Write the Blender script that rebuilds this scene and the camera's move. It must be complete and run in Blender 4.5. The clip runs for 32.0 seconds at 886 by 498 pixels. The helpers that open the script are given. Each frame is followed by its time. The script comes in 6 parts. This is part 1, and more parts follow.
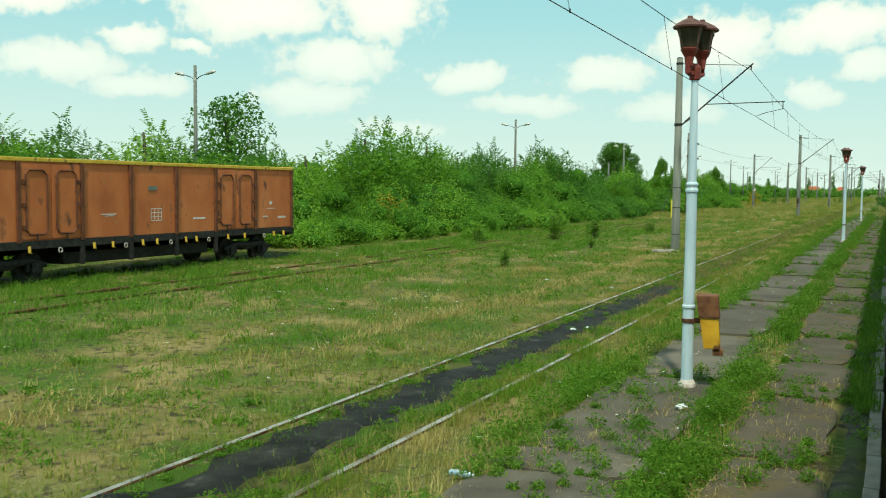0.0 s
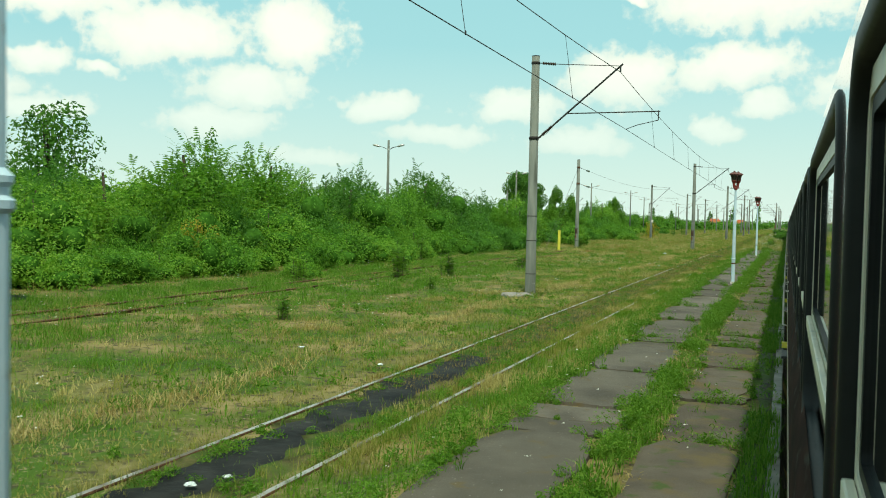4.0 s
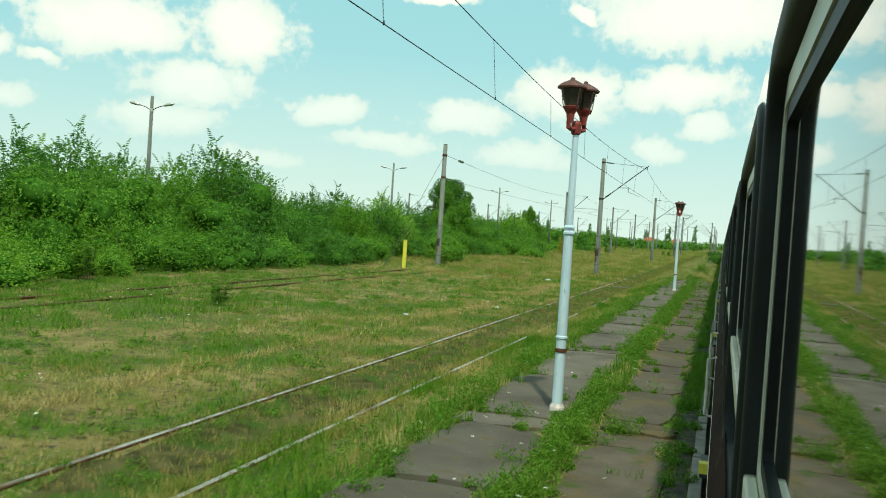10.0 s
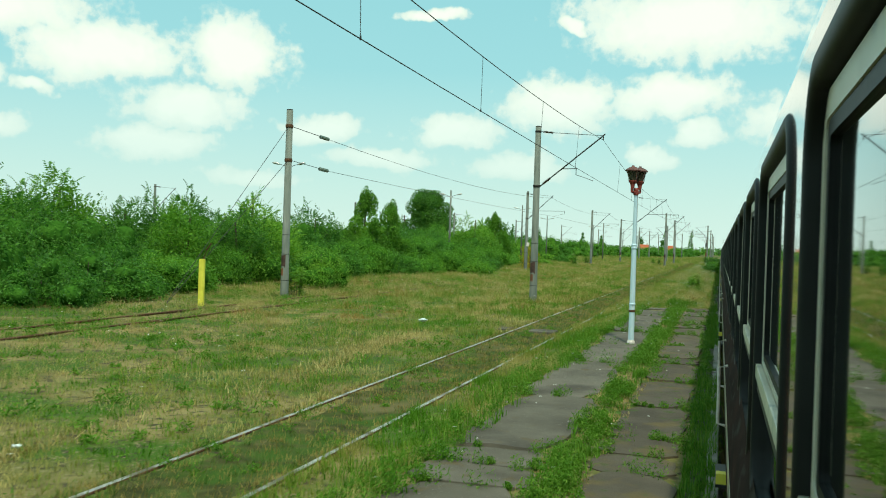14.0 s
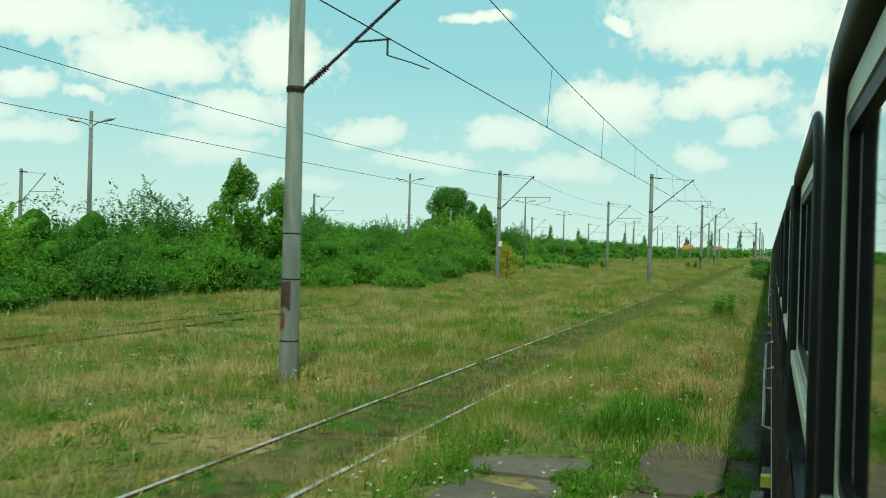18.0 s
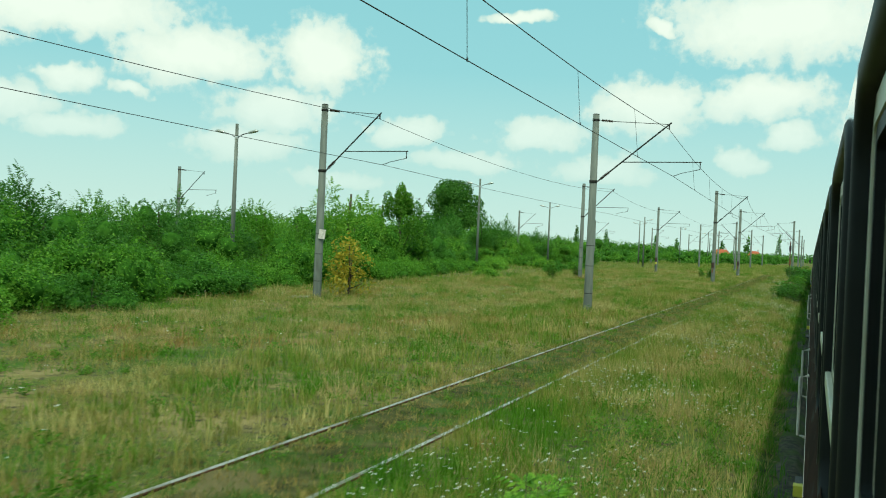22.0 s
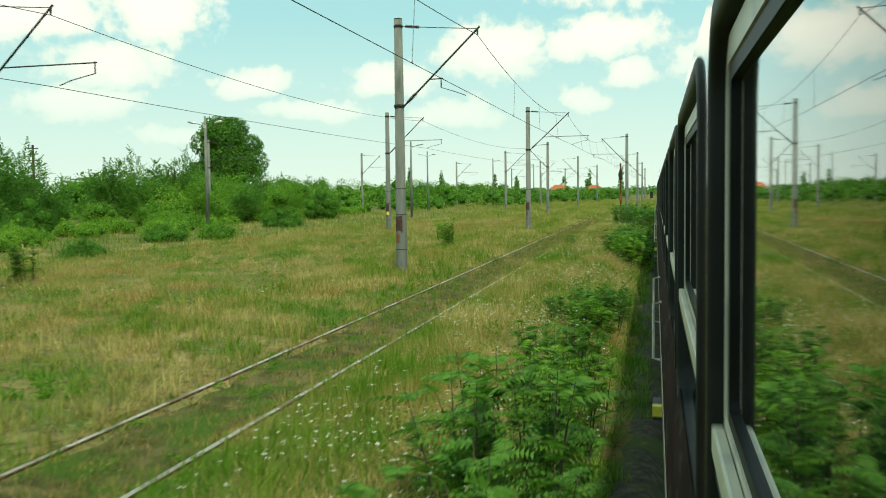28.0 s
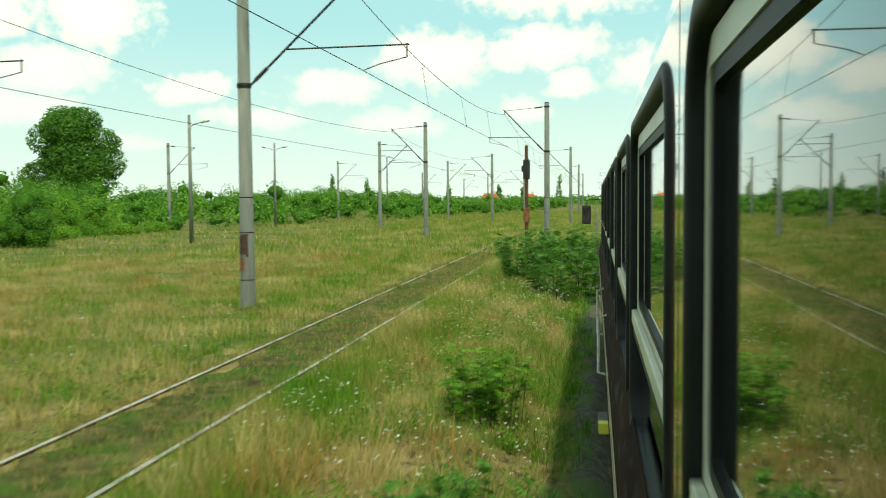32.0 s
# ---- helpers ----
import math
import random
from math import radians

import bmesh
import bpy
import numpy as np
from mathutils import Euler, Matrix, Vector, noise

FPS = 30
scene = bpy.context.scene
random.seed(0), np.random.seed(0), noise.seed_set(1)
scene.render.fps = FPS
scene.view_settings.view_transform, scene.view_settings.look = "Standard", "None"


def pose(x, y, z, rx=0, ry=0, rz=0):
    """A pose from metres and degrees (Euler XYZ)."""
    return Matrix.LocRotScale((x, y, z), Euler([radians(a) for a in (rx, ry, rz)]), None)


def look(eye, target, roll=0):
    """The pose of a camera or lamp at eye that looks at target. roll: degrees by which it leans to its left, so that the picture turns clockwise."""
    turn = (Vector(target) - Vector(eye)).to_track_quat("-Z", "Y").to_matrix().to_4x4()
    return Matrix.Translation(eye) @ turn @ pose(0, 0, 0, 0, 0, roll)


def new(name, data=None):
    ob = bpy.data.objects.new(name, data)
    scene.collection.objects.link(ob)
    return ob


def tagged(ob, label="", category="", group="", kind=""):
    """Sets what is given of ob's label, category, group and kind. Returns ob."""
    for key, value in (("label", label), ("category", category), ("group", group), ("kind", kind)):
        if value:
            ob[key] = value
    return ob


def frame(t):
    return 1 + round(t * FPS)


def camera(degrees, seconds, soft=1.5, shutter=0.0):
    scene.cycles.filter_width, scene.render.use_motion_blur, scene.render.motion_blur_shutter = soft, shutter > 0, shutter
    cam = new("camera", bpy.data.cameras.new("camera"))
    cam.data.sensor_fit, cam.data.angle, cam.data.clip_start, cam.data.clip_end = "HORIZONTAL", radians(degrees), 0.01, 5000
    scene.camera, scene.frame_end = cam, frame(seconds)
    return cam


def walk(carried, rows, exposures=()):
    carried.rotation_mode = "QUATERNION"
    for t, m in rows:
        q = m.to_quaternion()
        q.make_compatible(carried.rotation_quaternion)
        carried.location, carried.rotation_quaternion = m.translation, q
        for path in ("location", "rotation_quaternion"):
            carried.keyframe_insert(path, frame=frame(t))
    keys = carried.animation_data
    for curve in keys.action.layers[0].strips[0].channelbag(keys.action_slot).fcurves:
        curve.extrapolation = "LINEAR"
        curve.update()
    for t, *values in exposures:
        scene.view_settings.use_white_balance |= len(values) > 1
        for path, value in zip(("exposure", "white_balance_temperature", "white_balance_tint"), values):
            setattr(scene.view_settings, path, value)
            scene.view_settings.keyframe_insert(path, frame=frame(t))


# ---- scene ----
cam = camera(50.90, 32.0, soft=1.0, shutter=0.18)
PATH = [
    (0.0, pose(-0.007, 0.034, 2.622, 86.218, -0.532, 25.659)),
    (0.5, pose(-0.022, 0.829, 2.621, 87.055, -0.080, 22.925)),
    (1.0, pose(-0.017, 1.728, 2.613, 87.085, 0.084, 20.855)),
    (1.5, pose(-0.005, 2.729, 2.611, 87.132, -0.740, 19.350)),
    (2.0, pose(-0.004, 3.830, 2.609, 87.468, -0.529, 18.956)),
    (2.5, pose(0.000, 5.028, 2.607, 87.785, -0.176, 19.119)),
    (3.0, pose(0.004, 6.320, 2.609, 87.800, 0.146, 19.346)),
    (3.5, pose(-0.003, 7.708, 2.603, 88.085, -0.658, 19.659)),
    (5.5, pose(-0.014, 14.228, 2.604, 87.897, -1.472, 21.445)),
    (6.0, pose(0.010, 16.113, 2.604, 87.937, -0.969, 21.485)),
    (6.5, pose(-0.021, 18.092, 2.613, 87.934, -0.980, 21.436)),
    (7.0, pose(-0.021, 20.161, 2.615, 88.024, -0.166, 22.312)),
    (7.5, pose(-0.016, 22.314, 2.617, 87.976, -0.820, 21.274)),
    (8.0, pose(0.004, 24.543, 2.610, 88.116, -2.008, 17.410)),
    (8.5, pose(-0.008, 26.847, 2.590, 88.367, -2.375, 16.338)),
    (9.0, pose(-0.031, 29.264, 2.571, 88.472, -2.730, 17.379)),
    (9.5, pose(0.014, 31.844, 2.573, 88.560, -3.760, 17.811)),
    (10.0, pose(0.030, 34.572, 2.568, 88.712, -3.828, 16.778)),
    (10.5, pose(0.030, 37.390, 2.565, 88.857, -3.960, 16.163)),
    (11.0, pose(0.012, 40.234, 2.582, 89.059, -3.861, 15.793)),
    (11.5, pose(-0.017, 43.080, 2.590, 89.146, -3.631, 15.489)),
    (12.0, pose(-0.038, 45.929, 2.591, 89.164, -3.432, 15.212)),
    (12.5, pose(-0.055, 48.794, 2.588, 89.195, -3.206, 14.989)),
    (13.0, pose(-0.055, 51.694, 2.577, 89.193, -2.583, 14.944)),
    (13.5, pose(-0.069, 54.647, 2.588, 89.326, -2.557, 15.950)),
    (15.5, pose(0.030, 67.237, 2.586, 90.173, -0.108, 17.828)),
    (16.0, pose(0.030, 70.653, 2.581, 89.711, -1.984, 17.989)),
    (16.5, pose(0.030, 74.191, 2.588, 89.863, -0.614, 18.584)),
    (17.0, pose(0.021, 77.856, 2.590, 89.815, -1.302, 18.909)),
    (17.5, pose(0.011, 81.642, 2.590, 89.686, -1.665, 19.152)),
    (18.0, pose(0.001, 85.533, 2.585, 89.684, -1.497, 19.427)),
    (18.5, pose(-0.001, 89.508, 2.580, 89.674, -1.859, 19.884)),
    (19.0, pose(0.011, 93.541, 2.568, 89.730, -2.443, 20.121)),
    (19.5, pose(-0.005, 97.608, 2.577, 89.766, -2.078, 20.406)),
    (20.0, pose(-0.020, 101.706, 2.582, 89.857, -2.473, 20.637)),
    (20.5, pose(-0.021, 105.843, 2.586, 89.975, -1.674, 20.767)),
    (21.0, pose(-0.018, 110.024, 2.589, 89.897, -1.744, 21.008)),
    (21.5, pose(0.005, 114.247, 2.590, 89.767, -1.912, 21.254)),
    (22.0, pose(0.030, 118.509, 2.590, 89.584, -2.572, 21.671)),
    (22.5, pose(0.030, 122.810, 2.595, 89.388, -1.921, 21.972)),
    (23.0, pose(0.030, 127.166, 2.599, 89.123, -2.166, 22.367)),
    (23.5, pose(0.030, 131.613, 2.607, 88.906, -2.059, 22.725)),
    (24.0, pose(0.030, 136.182, 2.607, 88.652, -2.165, 23.094)),
    (24.5, pose(0.008, 140.863, 2.608, 88.460, 0.638, 21.918)),
    (25.0, pose(0.001, 145.631, 2.601, 88.342, -0.429, 19.687)),
    (25.5, pose(-0.011, 150.459, 2.599, 87.582, -0.596, 17.786)),
    (26.0, pose(-0.025, 155.327, 2.597, 87.896, 0.285, 14.425)),
    (26.5, pose(-0.030, 160.230, 2.596, 87.740, -0.699, 13.318)),
    (28.5, pose(0.003, 180.265, 2.601, 86.259, 1.327, 13.059)),
    (29.0, pose(0.012, 185.374, 2.596, 86.202, 0.646, 14.568)),
    (29.5, pose(-0.001, 190.513, 2.599, 86.243, 0.584, 14.680)),
    (30.0, pose(-0.006, 195.677, 2.600, 86.479, 0.154, 14.046)),
    (30.5, pose(-0.014, 200.863, 2.598, 86.464, -0.049, 13.576)),
    (31.0, pose(-0.025, 206.078, 2.597, 86.704, 0.488, 12.806)),
    (31.5, pose(-0.043, 211.335, 2.603, 86.908, -2.748, 12.116)),
    (32.0, pose(-0.061, 216.645, 2.619, 87.003, 0.443, 9.234)),
]
walk(cam, PATH, [(0.0, 0.0, 6950, -3), (11.0, 0.0, 6850, -4), (16.0, -0.08, 6550, -11), (22.5, -0.15, 6480, -12), (24.5, -0.03, 6750, -8), (26.0, -0.02, 6950, -4), (29.0, 0.15, 7350, -2), (32.0, 0.2, 7400, -2)])

# ---- light ----
SUN_EL, SUN_AZ = 60.0, 160.0      # degrees above the horizon; compass from +y towards +x
world = bpy.data.worlds.new("sky")
scene.world = world
world.use_nodes = True
wn, wl = world.node_tree.nodes, world.node_tree.links
wn.clear()
w_out, w_bg = wn.new("ShaderNodeOutputWorld"), wn.new("ShaderNodeBackground")
w_sky = wn.new("ShaderNodeTexSky")
w_sky.sky_type, w_sky.sun_disc = "NISHITA", False
w_sky.sun_elevation, w_sky.sun_rotation = radians(SUN_EL), radians(SUN_AZ)
w_sky.air_density, w_sky.dust_density, w_sky.ozone_density = 1.0, 2.0, 1.5
w_co, w_sep = wn.new("ShaderNodeTexCoord"), wn.new("ShaderNodeSeparateXYZ")
wl.new(w_co.outputs["Generated"], w_sep.inputs[0])


def wmath(op, a, b=0.0):
    n = wn.new("ShaderNodeMath")
    n.operation = op
    for i, q in enumerate((a, b)):
        if isinstance(q, (int, float)):
            n.inputs[i].default_value = q
        else:
            wl.new(q, n.inputs[i])
    return n.outputs[0]


def wramp(source, stops):
    n = wn.new("ShaderNodeValToRGB")
    wl.new(source, n.inputs[0])
    while len(n.color_ramp.elements) < len(stops):
        n.color_ramp.elements.new(0.5)
    for e, (p, c) in zip(n.color_ramp.elements, stops):
        e.position, e.color = p, (*c, 1)
    return n.outputs[0]


def wmix(f, a, b):
    n = wn.new("ShaderNodeMix")
    n.data_type = "RGBA"
    wl.new(f, n.inputs[0])
    for i, q in ((6, a), (7, b)):
        if isinstance(q, tuple):
            n.inputs[i].default_value = (*q, 1)
        else:
            wl.new(q, n.inputs[i])
    return n.outputs[2]


# fair-weather cumulus: each cloud (turn to the left of +y, height, half width, half height), puffed by noise
CLOUDS = [(0.775, 0.212, 0.120, 0.026), (0.648, 0.180, 0.074, 0.030), (0.516, 0.188, 0.052, 0.034), (0.422, 0.117, 0.041, 0.012),
          (0.280, 0.119, 0.048, 0.016), (0.168, 0.148, 0.054, 0.028), (0.050, 0.160, 0.062, 0.022), (0.072, 0.097, 0.020, 0.012),
          (0.560, 0.130, 0.058, 0.022), (0.593, 0.093, 0.056, 0.016), (0.210, 0.086, 0.054, 0.013), (0.040, 0.230, 0.110, 0.036),
          (0.157, 0.227, 0.014, 0.008), (0.770, 0.146, 0.030, 0.013), (0.712, 0.139, 0.018, 0.009), (0.835, 0.120, 0.060, 0.017),
          (0.765, 0.103, 0.050, 0.012), (0.029, 0.123, 0.028, 0.012), (0.870, 0.178, 0.060, 0.014), (0.355, 0.088, 0.050, 0.012),
          (-0.085, 0.138, 0.066, 0.024), (0.498, 0.062, 0.050, 0.009), (0.31, 0.235, 0.03, 0.006)]


def wvec(op, a, b=None):
    n = wn.new("ShaderNodeVectorMath")
    n.operation = op
    for i, q in enumerate((a, b)):
        if isinstance(q, tuple):
            n.inputs[i].default_value = q
        elif q is not None:
            wl.new(q, n.inputs[i])
    return n


def wnoise(scale, detail, rough, source):
    n = wn.new("ShaderNodeTexNoise")
    n.inputs["Scale"].default_value, n.inputs["Detail"].default_value, n.inputs["Roughness"].default_value = scale, detail, rough
    wl.new(source, n.inputs["Vector"])
    return n


w_az = wmath("ARCTAN2", wmath("MULTIPLY", w_sep.outputs[0], -1.0), w_sep.outputs[1])
w_uv = wn.new("ShaderNodeCombineXYZ")
wl.new(w_az, w_uv.inputs[0])
wl.new(w_sep.outputs[2], w_uv.inputs[1])
bent_uv = wvec("ADD", w_uv.outputs[0], wvec("MULTIPLY", wvec("SUBTRACT", wnoise(26.0, 3.0, 0.5, w_uv.outputs[0]).outputs["Color"], (0.5, 0.5, 0.5)).outputs[0], (0.075, 0.034, 0.0)).outputs[0]).outputs[0]
field = None
for ca, ce, cw, ch in CLOUDS:
    d = wvec("LENGTH", wvec("MULTIPLY", wvec("SUBTRACT", bent_uv, (ca, ce, 0.0)).outputs[0], (1.0 / cw, 1.0 / ch, 0.0)).outputs[0]).outputs["Value"]
    field = d if field is None else wmath("MINIMUM", field, d)
w_puff = wnoise(75.0, 5.0, 0.55, w_uv.outputs[0]).outputs[0]
body = wmath("SUBTRACT", wmath("SUBTRACT", 1.30, field), wmath("MULTIPLY", wmath("SUBTRACT", w_puff, 0.5), 1.1))
near_cover = wramp(body, [(0.0, (0, 0, 0)), (0.16, (0.25, 0.25, 0.25)), (0.34, (0.8, 0.8, 0.8)), (0.6, (1, 1, 1))])
# the rest of the sky, above and behind
w_map = wn.new("ShaderNodeMapping")
w_map.inputs["Scale"].default_value = (1.0, 1.0, 2.0)
w_map.inputs["Location"].default_value = (0.35, 0.2, 0.1)
wl.new(w_co.outputs["Generated"], w_map.inputs[0])
far_cover = wramp(wnoise(8.6, 5.0, 0.45, w_map.outputs[0]).outputs[0], [(0.47, (0, 0, 0)), (0.53, (0.45, 0.45, 0.45)), (0.57, (0.85, 0.85, 0.85)), (0.66, (1, 1, 1))])
away = wmath("MAXIMUM", wmath("GREATER_THAN", wmath("ABSOLUTE", wmath("SUBTRACT", w_az, 0.38)), 0.56), wmath("GREATER_THAN", w_sep.outputs[2], 0.27))
fade = wramp(w_sep.outputs[2], [(0.04, (0.25, 0.25, 0.25)), (0.10, (0.62, 0.62, 0.62)), (0.17, (1, 1, 1))])
cover = wmath("MAXIMUM", wmath("MULTIPLY", near_cover, fade), wmath("MULTIPLY", far_cover, away))
shade = wramp(wmath("ADD", wmath("MULTIPLY", w_puff, 0.6), wmath("MULTIPLY", body, 0.35)), [(0.38, (6.6, 6.95, 6.7)), (0.62, (7.7, 7.7, 7.4))])
haze = wramp(w_sep.outputs[2], [(0.0, (0.85, 0.85, 0.85)), (0.09, (0.45, 0.45, 0.45)), (0.18, (0.12, 0.12, 0.12)), (0.4, (0, 0, 0))])
half = wn.new("ShaderNodeValue")
half.outputs[0].default_value = 0.75
clear = wmix(half.outputs[0], w_sky.outputs[0], (2.5, 5.5, 6.3))
blue = wmix(haze, clear, (6.1, 6.9, 6.7))
wl.new(wmix(cover, blue, shade), w_bg.inputs[0])
w_bg.inputs[1].default_value = 0.14
wl.new(w_bg.outputs[0], w_out.inputs[0])

sun = new("sun", bpy.data.lights.new("sun", "SUN"))
sun.data.energy, sun.data.angle, sun.data.color = 3.5, radians(2.0), (1.0, 0.95, 0.86)
sx, sy = math.sin(radians(SUN_AZ)) * math.cos(radians(SUN_EL)), math.cos(radians(SUN_AZ)) * math.cos(radians(SUN_EL))
sun.matrix_world = look((sx * 50, sy * 50, 50 * math.sin(radians(SUN_EL))), (0, 0, 0))

# ---- plan, metres; y runs along the line, z = 0 is the rail head of the second track ----
RAIL_E, GAUGE = -4.50, 1.505              # the clear track beside the platform
RUST_X, WAGON_X = -16.95, -21.7            # middles of the rusty sidings
SIDE_X = 0.10                             # the train's flank
PLAT_Z, PLAT_END = 0.25, 97.0
Y0, Y1 = -14.0, 250.0
rng = np.random.default_rng(7)


# ---- materials ----
def ramp_mat(name, stops, scale=3.0, rough=0.85, detail=6.0, island=0.0, blotch=None, bump=0.15, metal=0.0, bump_scale=None,
             spec=0.3, coat=0.0, thin=0.0, per_object=0.0, stretch=None):
    """A surface whose colour runs over stops by noise, with an optional second blotch (colour, scale, low, high) and relief."""
    m = bpy.data.materials.new(name)
    m.use_nodes = True
    nt = m.node_tree
    n, l = nt.nodes, nt.links
    bsdf = n["Principled BSDF"]
    geo = n.new("ShaderNodeNewGeometry")
    pos = geo.outputs["Position"]
    if stretch:
        mp = n.new("ShaderNodeMapping")
        mp.inputs["Scale"].default_value = stretch
        l.new(pos, mp.inputs[0])
        pos = mp.outputs[0]
    noise_n = n.new("ShaderNodeTexNoise")
    noise_n.inputs["Scale"].default_value, noise_n.inputs["Detail"].default_value = scale, detail
    l.new(pos, noise_n.inputs["Vector"])
    value = noise_n.outputs[0]

    def mathn(op, a, b):
        q = n.new("ShaderNodeMath")
        q.operation = op
        for i, s in enumerate((a, b)):
            if isinstance(s, (int, float)):
                q.inputs[i].default_value = s
            else:
                l.new(s, q.inputs[i])
        return q.outputs[0]
    if island:
        value = mathn("ADD", mathn("MULTIPLY", value, 1.0 - island), mathn("MULTIPLY", geo.outputs["Random Per Island"], island))
    if per_object:
        oi = n.new("ShaderNodeObjectInfo")
        value = mathn("ADD", mathn("MULTIPLY", value, 1.0 - per_object), mathn("MULTIPLY", oi.outputs["Random"], per_object))
    rp = n.new("ShaderNodeValToRGB")
    while len(rp.color_ramp.elements) < len(stops):
        rp.color_ramp.elements.new(0.5)
    for e, (p, c) in zip(rp.color_ramp.elements, stops):
        e.position, e.color = p, (*c, 1)
    l.new(value, rp.inputs[0])
    colour = rp.outputs[0]
    if blotch:
        for bc, bs, lo, hi in (blotch if isinstance(blotch, list) else [blotch]):
            bn = n.new("ShaderNodeTexNoise")
            bn.inputs["Scale"].default_value, bn.inputs["Detail"].default_value = bs, 5.0
            l.new(pos, bn.inputs["Vector"])
            mr = n.new("ShaderNodeMapRange")
            mr.inputs[1].default_value, mr.inputs[2].default_value = lo, hi
            l.new(bn.outputs[0], mr.inputs[0])
            mx = n.new("ShaderNodeMix")
            mx.data_type = "RGBA"
            l.new(mr.outputs[0], mx.inputs[0])
            l.new(colour, mx.inputs[6])
            mx.inputs[7].default_value = (*bc, 1)
            colour = mx.outputs[2]
    l.new(colour, bsdf.inputs["Base Color"])
    bsdf.inputs["Roughness"].default_value, bsdf.inputs["Metallic"].default_value = rough, metal
    bsdf.inputs["Specular IOR Level"].default_value = spec
    bsdf.inputs["Coat Weight"].default_value = coat
    if bump:
        fine = n.new("ShaderNodeTexNoise")
        fine.inputs["Scale"].default_value, fine.inputs["Detail"].default_value = bump_scale or scale * 6, 6.0
        l.new(pos, fine.inputs["Vector"])
        bm_n = n.new("ShaderNodeBump")
        bm_n.inputs["Strength"].default_value, bm_n.inputs["Distance"].default_value = bump, 0.02
        l.new(fine.outputs[0], bm_n.inputs["Height"])
        l.new(bm_n.outputs[0], bsdf.inputs["Normal"])
    if thin:
        tr = n.new("ShaderNodeBsdfTranslucent")
        l.new(colour, tr.inputs[0])
        ms = n.new("ShaderNodeMixShader")
        ms.inputs[0].default_value = thin
        l.new(bsdf.outputs[0], ms.inputs[1])
        l.new(tr.outputs[0], ms.inputs[2])
        l.new(ms.outputs[0], n["Material Output"].inputs[0])
    return m


M = {}
M["ground"] = ramp_mat("meadow_soil", [(0.40, (0.06, 0.11, 0.018)), (0.47, (0.105, 0.125, 0.03)), (0.53, (0.155, 0.13, 0.05)), (0.61, (0.235, 0.19, 0.08))], 0.6, 0.95, detail=10.0,
                       blotch=[((0.05, 0.10, 0.016), 0.16, 0.5, 0.66), ((0.055, 0.048, 0.03), 5.5, 0.52, 0.66), ((0.22, 0.19, 0.10), 14.0, 0.58, 0.68)], bump=1.0, bump_scale=14, spec=0.05)
M["ballast"] = ramp_mat("dirty_ballast", [(0.3, (0.025, 0.024, 0.02)), (0.5, (0.06, 0.055, 0.04)), (0.7, (0.12, 0.105, 0.075))], 9, 0.9, bump=1.0, bump_scale=22, blotch=((0.06, 0.09, 0.02), 1.3, 0.5, 0.64))
M["track_soil"] = ramp_mat("dark_track_soil", [(0.35, (0.034, 0.037, 0.014)), (0.5, (0.062, 0.064, 0.022)), (0.65, (0.105, 0.095, 0.04))], 3.5, 0.95, spec=0.05, detail=8.0,
                           blotch=[((0.045, 0.085, 0.014), 1.1, 0.47, 0.58), ((0.13, 0.11, 0.05), 0.5, 0.55, 0.68)], bump=1.0, bump_scale=18)
# wet mud between the rails; also colours the painted shade under the wagon
M["mud"] = ramp_mat("wet_mud_and_wagon_shade", [(0.35, (0.008, 0.008, 0.008)), (0.65, (0.026, 0.026, 0.023))], 2.2, 0.72, bump=0.6, bump_scale=8, spec=0.12,
                    blotch=((0.07, 0.07, 0.06), 3.5, 0.62, 0.72))
M["slab"] = ramp_mat("worn_asphalt_slab", [(0.3, (0.075, 0.066, 0.05)), (0.55, (0.11, 0.097, 0.075)), (0.75, (0.15, 0.133, 0.106))], 1.7, 0.9, per_object=0.3,
                     blotch=[((0.06, 0.052, 0.04), 0.9, 0.52, 0.68), ((0.10, 0.075, 0.035), 3.2, 0.60, 0.70), ((0.24, 0.22, 0.19), 30, 0.68, 0.71)], bump=0.45, bump_scale=60)
# second slab column: browner and darker than the first
M["slab_brown"] = ramp_mat("darker_brown_slab", [(0.3, (0.058, 0.048, 0.036)), (0.55, (0.088, 0.074, 0.055)), (0.75, (0.125, 0.106, 0.08))], 1.9, 0.95, per_object=0.25,
                           blotch=[((0.11, 0.085, 0.04), 2.4, 0.52, 0.66), ((0.05, 0.075, 0.018), 3.3, 0.58, 0.68)], bump=0.6, bump_scale=50)
M["kerb"] = ramp_mat("kerb_concrete", [(0.3, (0.17, 0.16, 0.14)), (0.7, (0.30, 0.28, 0.25))], 4, 0.9, bump=0.3)
M["rail_top"] = ramp_mat("worn_rail_steel", [(0.3, (0.27, 0.265, 0.25)), (0.7, (0.46, 0.45, 0.42))], 5, 0.5, metal=0.35, blotch=((0.13, 0.10, 0.06), 1.4, 0.48, 0.62), bump=0.05)
M["rust"] = ramp_mat("rusty_steel", [(0.3, (0.055, 0.028, 0.016)), (0.6, (0.13, 0.06, 0.03)), (0.8, (0.19, 0.095, 0.05))], 14, 0.85, metal=0.2, bump=0.3)
M["concrete"] = ramp_mat("weathered_spun_concrete", [(0.3, (0.11, 0.125, 0.11)), (0.55, (0.165, 0.18, 0.155)), (0.8, (0.23, 0.24, 0.205))], 2.2, 0.85,
                         blotch=((0.075, 0.085, 0.07), 1.1, 0.56, 0.72), bump=0.2, stretch=(3, 3, 0.5), per_object=0.15)
